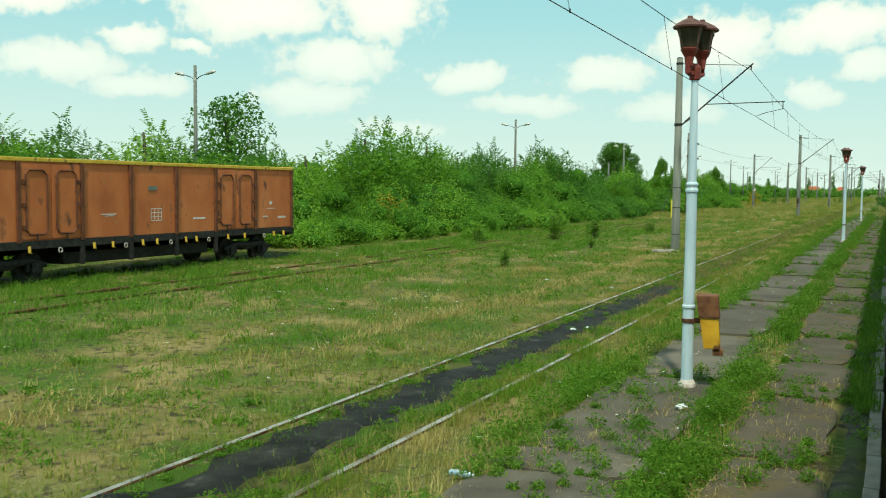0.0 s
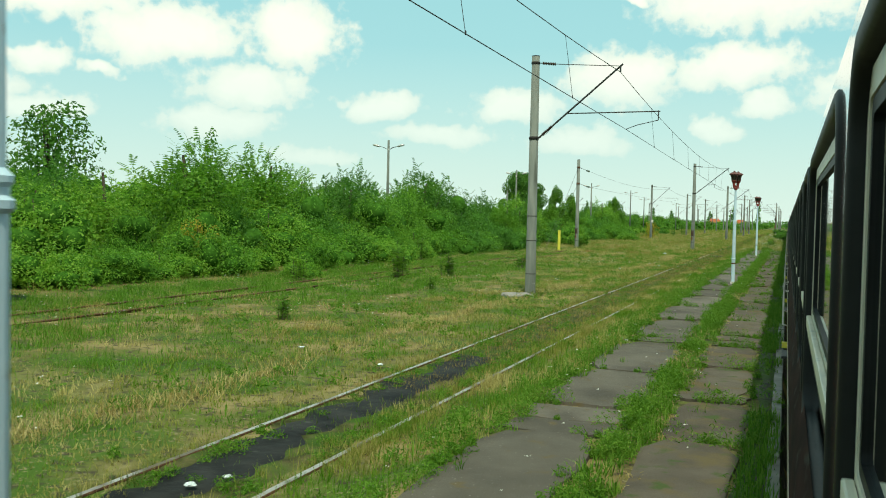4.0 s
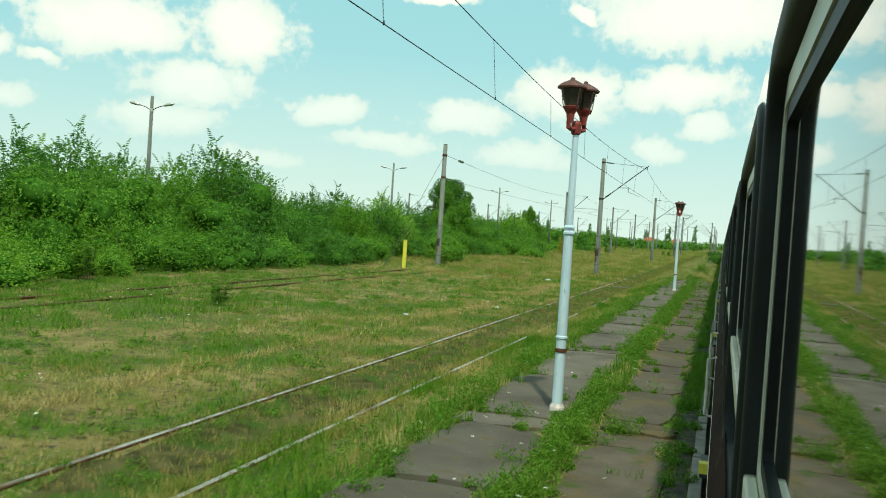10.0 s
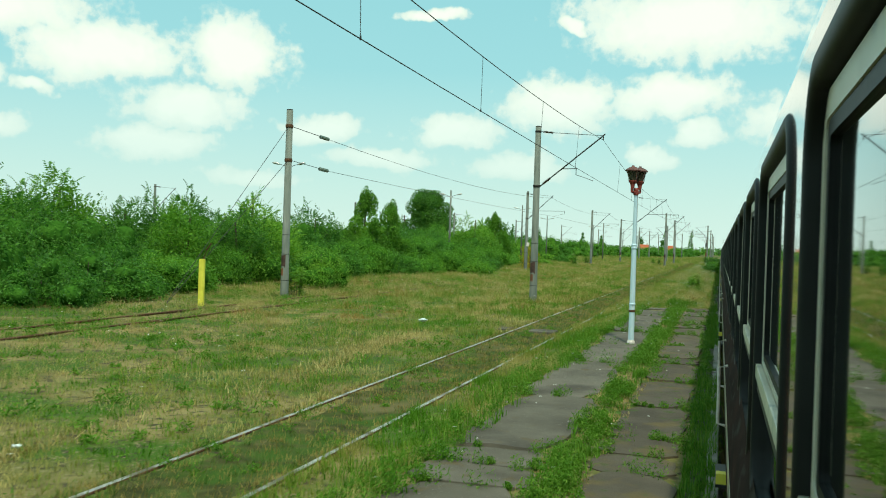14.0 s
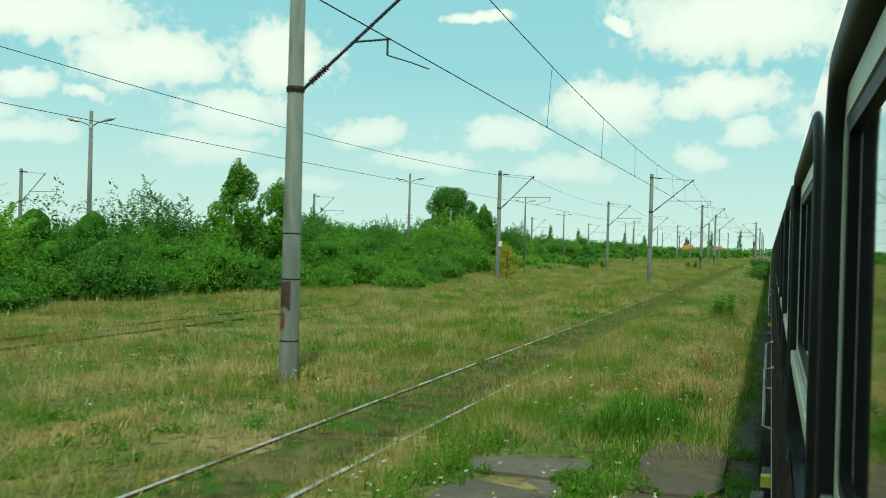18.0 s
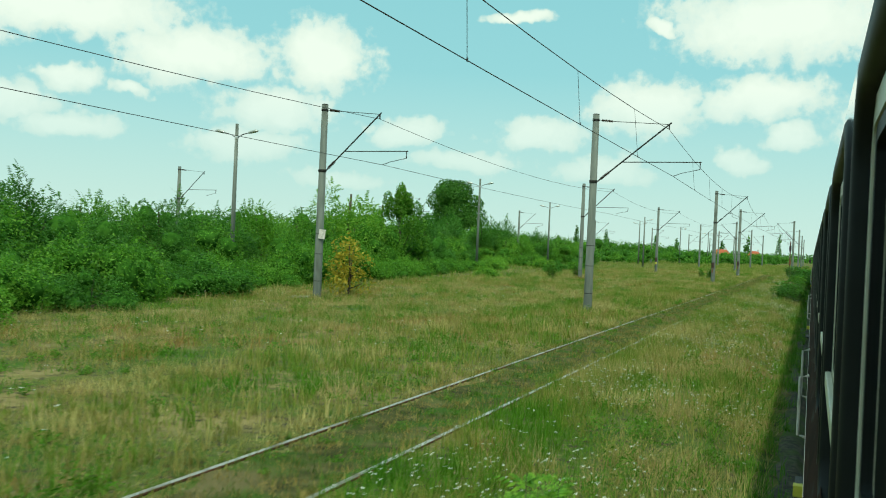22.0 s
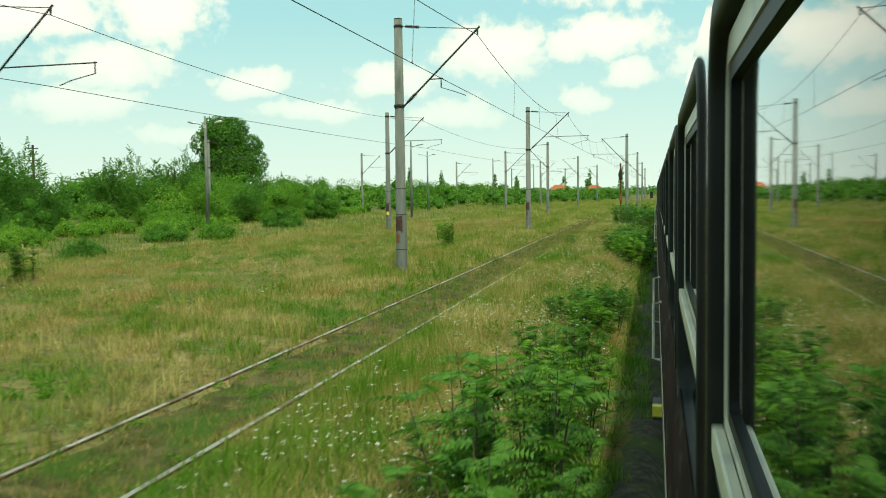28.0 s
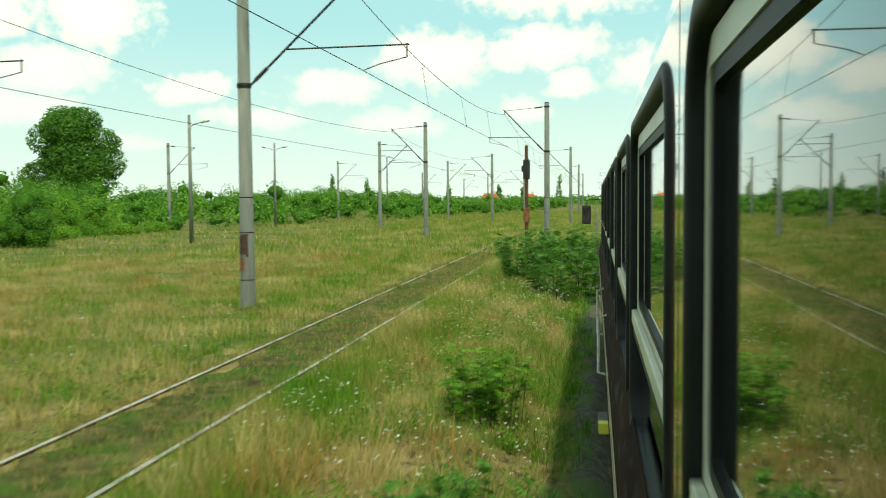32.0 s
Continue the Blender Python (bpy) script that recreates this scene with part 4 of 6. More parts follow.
    for by in (2.2, 12.3):
        bogie = part("bogie", box(bmesh.new(), (-1.05, by - 0.25, 0.45), (1.05, by + 0.25, 0.72), 0.03), M["black"], top)
        for s in (-1, 1):
            f = bmesh.new()
            tube(f, [(s * 1.0, by - 1.3, 0.52), (s * 1.0, by - 0.7, 0.66), (s * 1.0, by, 0.60), (s * 1.0, by + 0.7, 0.66), (s * 1.0, by + 1.3, 0.52)], [0.07, 0.1, 0.13, 0.1, 0.07], 8)
            part("side_frame", f, M["black"], bogie)
            for wy in (-0.9, 0.9):
                part("wheel", tube(bmesh.new(), [(s * 0.69, by + wy, 0.46), (s * 0.72, by + wy, 0.46), (s * 0.75, by + wy, 0.46), (s * 0.82, by + wy, 0.46)], [0.49, 0.49, 0.46, 0.455], 24), M["black"], bogie)
                part("axle_box", box(bmesh.new(), (s * 1.0 - 0.12, by + wy - 0.14, 0.32), (s * 1.0 + 0.12, by + wy + 0.14, 0.6), 0.02), M["black"], bogie)
                for q in (-0.22, 0.22):
                    part("spring", tube(bmesh.new(), [(s * 1.02, by + wy + q, 0.36), (s * 1.02, by + wy + q, 0.58)], 0.06, 8), M["black"], bogie)
    for py in (4.4, 6.25, 8.2, 10.1):
        part("drop_bracket", box(bmesh.new(), (xs - 0.04, py - 0.06, zf - 0.72), (xs + 0.06, py + 0.06, zf - 0.1), 0.01), M["black"], top)
    # stencilled data: plain bars and frames
    for y0, z0, w, h in ((5.1, 1.85, 0.6, 0.03), (5.25, 1.80, 0.35, 0.025), (9.0, 1.62, 0.6, 0.06), (12.7, 1.6, 0.3, 0.05), (13.1, 2.05, 0.16, 0.12), (13.6, 1.55, 0.5, 0.07), (12.95, 1.9, 0.5, 0.025),
                         (0.5, 1.95, 0.7, 0.05), (0.45, 1.8, 0.8, 0.05), (0.5, 2.3, 0.5, 0.05), (0.5, 2.45, 0.5, 0.05)):
        part("stencil_bar", box(bmesh.new(), (xs + 0.002, y0, z0), (xs + 0.006, y0 + w, z0 + h)), M["white_mark"], top)
    for k in range(4):
        part("stencil_bar", box(bmesh.new(), (xs + 0.002, 7.1, 1.62 + 0.12 * k), (xs + 0.006, 7.56, 1.64 + 0.12 * k)), M["white_mark"], top)
        part("stencil_bar", box(bmesh.new(), (xs + 0.0025, 7.1 + 0.148 * k, 1.62), (xs + 0.0065, 7.118 + 0.148 * k, 1.995)), M["white_mark"], top)
    part("data_plate", box(bmesh.new(), (xs + 0.002, 7.0, 2.55), (xs + 0.02, 7.35, 2.68)), M["glass_disc"], top, "small grey-green plate")
    return top


goods_wagon(WAGON_X, 29.15, -0.10)


# ---- the train beside which the camera passes ----
def rounded(y0, y1, z0, z1, r, n=6):
    pts = []
    for cy, cz, a0 in ((y1 - r, z1 - r, 0), (y0 + r, z1 - r, 90), (y0 + r, z0 + r, 180), (y1 - r, z0 + r, 270)):
        for k in range(n + 1):
            a = radians(a0 + 90 * k / n)
            pts.append((cy + r * math.cos(a), cz + r * math.sin(a)))
    return pts


def ring(bm, outer, inner, x0, x1):
    """A frame between two outlines of equal count, from x0 (face) to x1 (back)."""
    n = len(outer)
    loops = [[bm.verts.new((x, y, z)) for y, z in o] for x, o in ((x1, outer), (x0, outer), (x0, inner), (x1, inner))]
    for a, b in zip(loops, loops[1:]):
        for k in range(n):
            bm.faces.new((a[k], a[(k + 1) % n], b[(k + 1) % n], b[k]))
    bmesh.ops.recalc_face_normals(bm, faces=bm.faces)
    return bm


PILLAR = 0.40                             # body between two windows
WZ0, WZ1, RAIL_Z = 1.62, 2.94, 2.10       # window surround, and the rail under its sliding sash
# far edges of the window bays, about 1.9 m past the camera's whole-second positions
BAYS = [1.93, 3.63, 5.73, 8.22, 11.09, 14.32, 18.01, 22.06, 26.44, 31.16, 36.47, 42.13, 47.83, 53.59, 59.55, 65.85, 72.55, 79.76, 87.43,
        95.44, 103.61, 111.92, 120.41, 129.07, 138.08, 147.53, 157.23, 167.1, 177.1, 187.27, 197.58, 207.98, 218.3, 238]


def surround(bm, y0, y1, z0, z1):
    """A fat rounded rubber bead round an opening, with a deep reveal behind it."""
    loops = []
    for inset, x in ((0.0, 0.006), (0.004, -0.005), (0.014, -0.011), (0.032, -0.012), (0.046, -0.007), (0.052, 0.002), (0.055, 0.045)):
        loops.append([bm.verts.new((x, y, z)) for y, z in rounded(y0 + inset, y1 - inset, z0 + inset, z1 - inset, max(0.19 - inset, 0.03), 8)])
    n = len(loops[0])
    for a, b in zip(loops, loops[1:]):
        for k in range(n):
            bm.faces.new((a[k], a[(k + 1) % n], b[(k + 1) % n], b[k]))
    bmesh.ops.recalc_face_normals(bm, faces=bm.faces)
    return bm


def window_of_car(y0, y1, top):
    """A tall window: fat rubber surround, fixed lower pane, framed upper sash set deep behind it."""
    w = part("window_frame", surround(bmesh.new(), y0, y1, WZ0, WZ1), M["rubber"], top, "black rubber window surround", True)
    a, b = y0 + 0.058, y1 - 0.058
    st, sb = WZ1 - 0.062, RAIL_Z - 0.01
    sash = part("sash", ring(bmesh.new(), rounded(a, b, sb, st, 0.05), rounded(a + 0.042, b - 0.042, sb + 0.075, st - 0.05, 0.025), 0.020, 0.045), M["sash"], w, "dull cream metal sash")
    part("gasket", ring(bmesh.new(), rounded(a + 0.0425, b - 0.0425, sb + 0.0755, st - 0.0505, 0.0245), rounded(a + 0.075, b - 0.075, sb + 0.10, st - 0.08, 0.02), 0.024, 0.045), M["rubber"], sash)
    part("upper_pane", box(bmesh.new(), (0.034, a + 0.06, sb + 0.09), (0.04, b - 0.07, st - 0.075)), M["pane"], sash, "dark reflecting glass")
    part("sash_rail", box(bmesh.new(), (-0.004, a + 0.02, sb + 0.002), (0.019, b - 0.02, sb + 0.058), 0.006), M["sash"], sash, "rounded pale metal handle rail")
    part("rail", box(bmesh.new(), (0.004, a, sb - 0.055), (0.045, b, sb - 0.004), 0.01), M["iron"], w, "grey metal rail")
    part("lower_pane", box(bmesh.new(), (0.034, a, WZ0 + 0.05), (0.04, b, sb - 0.04)), M["pane"], w, "dark reflecting glass")
    return w


def railcar(y0, y1, windows, x):
    """One car from y0 to y1, its windows given by their two edges."""
    top = empty("railcar", (0, 0, 0), "claret railcar with black-framed windows and dark underframe", "train", "railcars")
    g = 0.01
    prof = [(0.06, 0.62), (-0.03, 0.72), (-0.06, 0.95), (-0.06, 1.40), (-0.04, 1.56), (0.0, 1.70), (0.0, 3.0), (0.05, 3.16), (0.17, 3.36), (0.5, 3.6), (1.45, 3.76), (2.4, 3.6), (2.73, 3.36), (2.85, 3.16), (2.9, 3.0), (2.9, 0.95), (2.74, 0.62)]
    wall = bmesh.new()
    n = len(prof)
    a = [wall.verts.new((q, y0 + g, z)) for q, z in prof]
    b = [wall.verts.new((q, y1 - g, z)) for q, z in prof]
    for k in range(n):
        if k > 5:
            wall.faces.new((a[k], b[k], b[(k + 1) % n], a[(k + 1) % n]))
    wall.faces.new(a[::-1])
    wall.faces.new(b)
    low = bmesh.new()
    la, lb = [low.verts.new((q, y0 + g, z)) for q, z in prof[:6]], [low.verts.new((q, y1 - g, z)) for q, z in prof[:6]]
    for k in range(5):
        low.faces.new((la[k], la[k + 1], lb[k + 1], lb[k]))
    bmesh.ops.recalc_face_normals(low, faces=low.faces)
    part("skirt", low, M["body_low"], top, "dark claret lower side")
    # the window band: sill strip, head strip and a pillar between each pair of windows, so that the openings go through
    lo, hi = WZ0 + 0.04, WZ1 - 0.04

    def panel(ya, yb, za, zb):
        wall.faces.new([wall.verts.new((0.0, q, z)) for q, z in ((ya, za), (yb, za), (yb, zb), (ya, zb))])
    panel(y0 + g, y1 - g, hi, 3.0)
    ys = [y0 + g] + [q for w in windows for q in (w[0] + 0.04, w[1] - 0.04)] + [y1 - g]
    for k in range(0, len(ys), 2):
        panel(ys[k], ys[k + 1], 1.70, hi)
    bmesh.ops.recalc_face_normals(wall, faces=wall.faces)
    part("body", wall, M["body_red"], top)
    # black sheet behind the openings, standing in for the unlit interior
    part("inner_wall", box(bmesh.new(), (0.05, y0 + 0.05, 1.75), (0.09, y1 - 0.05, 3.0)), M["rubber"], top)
    part("gangway", box(bmesh.new(), (0.7, y0 - 0.005, 0.9), (2.2, y1 + 0.005, 3.3)), M["rubber"], top)
    part("waist_stripe", box(bmesh.new(), (-0.063, y0 + 0.03, 1.12), (-0.05, y1 - 0.03, 1.28)), M["body_cream"], top, "cream stripe")
    for wa, wb in windows:
        window_of_car(wa, wb, top)
    part("underframe", box(bmesh.new(), (0.2, y0 + 0.4, 0.12), (2.65, y1 - 0.4, 0.66), 0.03), M["black"], top)
    for yy in (y0 + 2.8, y1 - 2.8):
        bogie = part("bogie", box(bmesh.new(), (0.5, yy - 1.3, 0.02), (2.4, yy + 1.3, 0.34), 0.04), M["black"], top)
        for wy in (-0.95, 0.95):
            for wx in (0.72, 2.18):
                part("wheel", tube(bmesh.new(), [(wx - 0.06, yy + wy, -0.1), (wx + 0.06, yy + wy, -0.1)], [0.44, 0.46], 20), M["rust"], bogie)
    # rails, step and tag keep a fixed distance past these camera-timed bays
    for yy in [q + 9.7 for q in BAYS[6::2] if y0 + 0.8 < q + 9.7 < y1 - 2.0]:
        for s in (0.0, -2.6):
            part("grab_rail", tube(bmesh.new(), [(-0.05, yy + s, 0.98), (-0.125, yy + s, 1.0), (-0.125, yy + s, 1.52), (-0.05, yy + s, 1.54)], 0.014, 8), M["white_mark"], top, "pale grab rail")
        part("step", box(bmesh.new(), (-0.13, yy - 3.0, 0.50), (0.1, yy - 2.2, 0.54), 0.006), M["iron"], top)
        part("marker_tag", box(bmesh.new(), (-0.13, yy - 4.2, 0.82), (-0.05, yy - 4.1, 0.90)), M["post_yellow"], top, "yellow tag")
    top.matrix_world = Matrix.Translation((x, 0, 0))
    return top


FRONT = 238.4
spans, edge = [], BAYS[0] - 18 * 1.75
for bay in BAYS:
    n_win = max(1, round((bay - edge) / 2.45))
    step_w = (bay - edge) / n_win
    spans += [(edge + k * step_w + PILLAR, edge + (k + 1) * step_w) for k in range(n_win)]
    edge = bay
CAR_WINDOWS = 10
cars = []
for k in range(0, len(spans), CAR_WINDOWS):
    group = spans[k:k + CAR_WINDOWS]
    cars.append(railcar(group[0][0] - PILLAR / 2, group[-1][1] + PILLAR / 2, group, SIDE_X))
mir = part("mirror_arm", tube(bmesh.new(), [(0.02, FRONT - 0.6, 2.62), (-0.34, FRONT - 0.55, 2.60), (-0.34, FRONT - 0.55, 2.45)], 0.014, 6), M["black"], cars[-1])
part("mirror_head", box(bmesh.new(), (-0.44, FRONT - 0.61, 2.06), (-0.24, FRONT - 0.53, 2.48), 0.03), M["black"], mir, "black oval mirror head")
for xx in (SIDE_X + 0.72, SIDE_X + 2.18):
    rail_run("rail", xx, -30, 520, -0.55, M["rail_top"], "steel rail under the train")


# ---- leaves, bushes and trees ----
def leaf_quads(centres, normals, size, r, ratio=0.55):
    """Small pointed leaves, one triangle each, lying roughly across the given normals."""
    n = len(centres)
    nrm = normals + 0.75 * r.normal(size=(n, 3))
    nrm /= np.linalg.norm(nrm, axis=1, keepdims=True) + 1e-9
    a = np.cross(nrm, r.normal(size=(n, 3)))
    a /= np.linalg.norm(a, axis=1, keepdims=True) + 1e-9
    b = np.cross(nrm, a)
    s = (size * r.uniform(0.6, 1.35, n))[:, None]
    v = np.stack([centres - a * s * 0.45 + b * s * ratio * 0.6, centres + a * s * 0.6, centres - a * s * 0.45 - b * s * ratio * 0.6], 1)
    f = np.arange(3 * n).reshape(n, 3)
    return v.reshape(-1, 3), f


def blob_points(blobs, n, r, shell=0.75):
    """Points spread in the outer shell of ellipsoids (x, y, z, rx, ry, rz), with normals."""
    w = np.array([b[3] * b[4] + b[4] * b[5] + b[3] * b[5] for b in blobs])
    pick = r.choice(len(blobs), n, p=w / w.sum())
    B = np.array(blobs)[pick]
    d = r.normal(size=(n, 3))
    d /= np.linalg.norm(d, axis=1, keepdims=True)
    q = shell + (1.12 - shell) * r.random(n) ** 0.8
    return B[:, :3] + d * B[:, 3:] * q[:, None], d


def fronds(P, D, length, k, leaf, r):
    """Feather leaves: k pairs of leaflets along drooping ribs that start at P towards D."""
    n = len(P)
    D = D / (np.linalg.norm(D, axis=1, keepdims=True) + 1e-9)
    S = np.cross(D, np.array([0, 0, 1.0]) + 0.25 * r.normal(size=(n, 3)))
    S /= np.linalg.norm(S, axis=1, keepdims=True) + 1e-9
    L = length * r.uniform(0.65, 1.3, n)
    out = []
    for j in range(k):
        t = (j + 0.6) / k
        rib = P + D * (L * t)[:, None] - np.array([0, 0, 1.0]) * (L * 0.32 * t * t)[:, None]
        q = leaf * (1.0 - 0.45 * t)
        for sg in (-1, 1):
            tip = rib + S * sg * q + D * q * 0.25 - np.array([0, 0, 0.22]) * q
            out.append(np.stack([rib + D * q * 0.26, tip, rib - D * q * 0.2], 1))
    V = np.concatenate(out).reshape(-1, 3)
    return V, np.arange(len(V)).reshape(-1, 3)


def merged(parts):
    V, F, n = [], [], 0
    for v, f in parts:
        V.append(v)
        F.append(f + n)
        n += len(v)
    return np.concatenate(V), np.concatenate(F)


def plant_mesh(name, blobs, n, size, material, r, floor=0.0, frond=None):
    c, d = blob_points(blobs, n, r)
    keep = c[:, 2] > floor
    pieces = [leaf_quads(c[keep], d[keep] + np.array([0, 0, 0.5]), size, r)]
    if frond:
        m, length, k, leaf = frond
        c, d = blob_points(blobs, m, r, 0.85)
        keep = c[:, 2] > floor + 0.3
        pieces.append(fronds(c[keep], d[keep] + np.array([0, 0, 0.45]), length, k, leaf, r))
    v, f = merged(pieces)
    return mesh_of(name, v, f, material)


_bm = bmesh.new()
bmesh.ops.create_icosphere(_bm, subdivisions=2, radius=1.0)
_bm.verts.index_update()
ICO_V = np.array([v.co[:] for v in _bm.verts])
ICO_F = np.array([[v.index for v in f.verts] for f in _bm.faces])
_bm.free()


def core_mesh(name, blobs, material, r, shrink=0.78):
    """Rough opaque hulls inside a bush, coloured dark to stand in for its inner shade."""
    B = np.array(blobs)
    j = shrink * r.uniform(0.72, 1.08, (len(B), len(ICO_V), 1))
    V = B[:, None, :3] + ICO_V[None] * B[:, None, 3:] * j
    V[..., 2] = np.maximum(V[..., 2], -0.2)
    F = (ICO_F[None] + (np.arange(len(B)) * len(ICO_V))[:, None, None]).reshape(-1, 3)
    return mesh_of(name, V.reshape(-1, 3), F, material)


def sapling_kind(seed, h, stems, material, leaf=0.085, spread=0.35):
    """Several thin upright shoots with feather leaves."""
    r = np.random.default_rng(seed)
    bm = bmesh.new()
    P, D = [], []
    for i in range(stems):
        a = r.uniform(0, 6.28)
        b0 = np.array([math.cos(a), math.sin(a), 0]) * spread * math.sqrt(r.random())
        hh = h * r.uniform(0.55, 1.0)
        top = b0 * 1.35 + np.array([r.normal() * 0.1, r.normal() * 0.1, hh])
        tube(bm, [b0 - np.array([0, 0, 0.15]), (b0 + top) / 2 + r.normal(size=3) * 0.03, top], [0.012, 0.009, 0.003], 5)
        for k in range(int(17 * hh / 1.2)):
            t = r.uniform(0.18, 1.0)
            a = r.uniform(0, 6.28)
            P.append(b0 + (top - b0) * t)
            D.append((math.cos(a), math.sin(a), r.uniform(0.1, 0.9)))
    v, f = fronds(np.array(P), np.array(D), 0.30 * h / 1.4, 6, leaf, r)
    stem = bpy.data.meshes.new("stem")
    bm.to_mesh(stem)
    bm.free()
    stem.materials.append(M["trunk"])
    return mesh_of("crown", v, f, material), None, stem


def bush_kind(seed, w, h, n, size, mat, trunk=False, loose=1.0, frond=None):
    """A bush or young tree of several clumps: returns the blobs and meshes of its crown, core and trunk."""
    r = np.random.default_rng(seed)
    blobs = []
    k = int(7 + w * 1.5)
    for i in range(k):
        a, q = r.uniform(0, 6.28), w * 0.5 * math.sqrt(r.random()) * 0.8
        top = h * (1 - 0.55 * (q / (w * 0.5)) ** 2) * r.uniform(0.55, 1.0)
        rad = r.uniform(0.22, 0.36) * min(w, h * 1.3) * loose
        zc = max(top - rad * 0.8, rad * 0.5)
        blobs.append((q * math.cos(a), q * math.sin(a), zc, rad, rad, min(rad * r.uniform(0.7, 1.1), zc + 0.1)))
        if zc > rad * 1.3 and not trunk:
            blobs.append((q * math.cos(a), q * math.sin(a), zc * 0.45, rad, rad, rad))
    # shoots that break the outline
    shoots = [(b[0] + r.normal() * b[3] * 0.4, b[1] + r.normal() * b[4] * 0.4, b[2] + b[5] * r.uniform(0.8, 1.3), b[3] * 0.2, b[4] * 0.2, b[5] * 0.45) for b in blobs for _ in range(1)]
    crown = plant_mesh("crown", blobs + shoots, n, size, mat, r, 0.0, frond)
    core = core_mesh("twig_mass", blobs, M["shade_hull"], r, 0.6)
    tr = None
    bm = bmesh.new()
    base = 0.035 * h if trunk else 0.02 * h
    tube(bm, [(0, 0, -0.2), (0.03 * h, 0.02 * h, 0.3 * h), (0.0, 0.05 * h, 0.75 * h)], [base, base * 0.7, base * 0.25], 8)
    for b in blobs[:6]:
        z0 = min(0.3 * h, b[2] * 0.6)
        tube(bm, [(0.03 * h * z0 / (0.3 * h), 0.01 * h, z0), (b[0] * 0.6, b[1] * 0.6, (z0 + b[2]) / 2), (b[0], b[1], b[2])], [base * 0.5, base * 0.35, base * 0.15], 6)
    tr = bpy.data.meshes.new("stem")
    bm.to_mesh(tr)
    bm.free()
    tr.materials.append(M["trunk"])
    return crown, core, tr


def poplar_kind(seed, w, h, n, size, mat):
    """A young poplar: upright shoots in an egg-shaped crown that starts near the ground."""
    r = np.random.default_rng(seed)
    blobs = []
    bm = bmesh.new()
    tube(bm, [(0, 0, -0.2), (0.05, 0, h * 0.4), (0, 0.05, h * 0.85)], [0.11, 0.07, 0.015], 8)
    for i in range(40):
        u = r.random()
        wide = w * 0.5 * math.sin(math.pi * min(1.0, 0.16 + 0.86 * u)) ** 0.7
        a, q = r.uniform(0, 6.28), wide * math.sqrt(r.random())
        zc = h * (0.10 + 0.78 * u)
        x_, y_ = q * math.cos(a), q * math.sin(a)
        blobs.append((x_, y_, zc, 0.44, 0.44, r.uniform(0.5, 1.0)))
        if i % 2 == 0:
            tube(bm, [(x_ * 0.2, y_ * 0.2, zc * 0.5), (x_ * 0.8, y_ * 0.8, zc * 0.85), (x_, y_, zc + 0.5)], [0.03, 0.018, 0.005], 5)
    stem = bpy.data.meshes.new("stem")
    bm.to_mesh(stem)
    bm.free()
    stem.materials.append(M["trunk"])
    return plant_mesh("crown", blobs, n, size, mat, r), None, stem


BUSHES = {
    "bramble": [bush_kind(10 + i, 4.6, 2.1, 9500, 0.10, (M["leaf"], M["leaf_light"], M["leaf_dark"])[i]) for i in range(3)],
    "shrub": [bush_kind(20 + i, 4.2, 4.2, 9000, 0.125, (M["leaf"], M["leaf_light"], M["leaf_dark"])[i], frond=(70, 0.55, 5, 0.16)) for i in range(3)],
    "tall": [bush_kind(30 + i, 4.6, 6.6, 10000, 0.14, (M["leaf_dark"], M["leaf"], M["leaf_light"])[i], trunk=True, loose=0.9, frond=(420, 0.75, 6, 0.19)) for i in range(3)],
    "autumn": [bush_kind(40, 2.6, 3.6, 1300, 0.15, M["leaf_autumn"], loose=0.7)],
    # dark leaf colour: a deeper green, with the train's shade put into it
    "dense": [sapling_kind(55 + i, 1.5, 30, M["leaf"] if i == 1 else M["leaf_dark"], 0.115, 0.75) for i in range(3)],
    "small": [sapling_kind(50 + i, 1.6, 13, M["grass_green"] if i else M["leaf_light"], 0.10) for i in range(3)],
    "poplar": [poplar_kind(60 + i, 5.2, 7.2, 18000, 0.16, M["leaf"]) for i in range(2)],
}
LABELS = {"bramble": ("dense green bramble mound beside the siding", "bush"), "shrub": ("leafy green shrub in the trackside thicket", "bush"),
          "tall": ("young leafy green tree in the trackside thicket", "tree"), "autumn": ("thin shrub with yellowing leaves in the grass", "bush"),
          "dense": ("dense feathery green bush beside the train", "bush"),
          "small": ("small bright green self-sown bush", "bush"), "poplar": ("slender bright green young poplar", "tree")}


def plant(kind, x, y, scale=1.0, variant=None, turn=None, z=None, zs=1.0):
    global rr
    kinds = BUSHES[kind]
    crown, core, stem = kinds[variant if variant is not None else rr.randrange(len(kinds))]
    name = "tree" if LABELS[kind][1] == "tree" else "bush"
    top = empty(name, (0, 0, 0), LABELS[kind][0], LABELS[kind][1], kind + " thicket")
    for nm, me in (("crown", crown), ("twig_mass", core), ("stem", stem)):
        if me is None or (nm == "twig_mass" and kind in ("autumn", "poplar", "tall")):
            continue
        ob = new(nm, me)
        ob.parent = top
    top.matrix_world = Matrix.Translation((x, y, gz(x, y) - 0.1 if z is None else z)) @ pose(0, 0, 0, 0, 0, rr.uniform(0, 360) if turn is None else turn) @ Matrix.Diagonal((scale, scale, scale * zs, 1))
    return top


def edge_x(y):
    """Front edge of the thicket along the line."""
    return float(np.interp(y, [-10, 30, 34, 48, 60, 90, 100, 118, 131, 143, 160, 188, 216, 230, 290, 500], [-27.5, -26, -24, -22, -22, -23.5, -25.8, -26.5, -24.5, -23, -25.5, -28.5, -32, -37, -39, -39]))


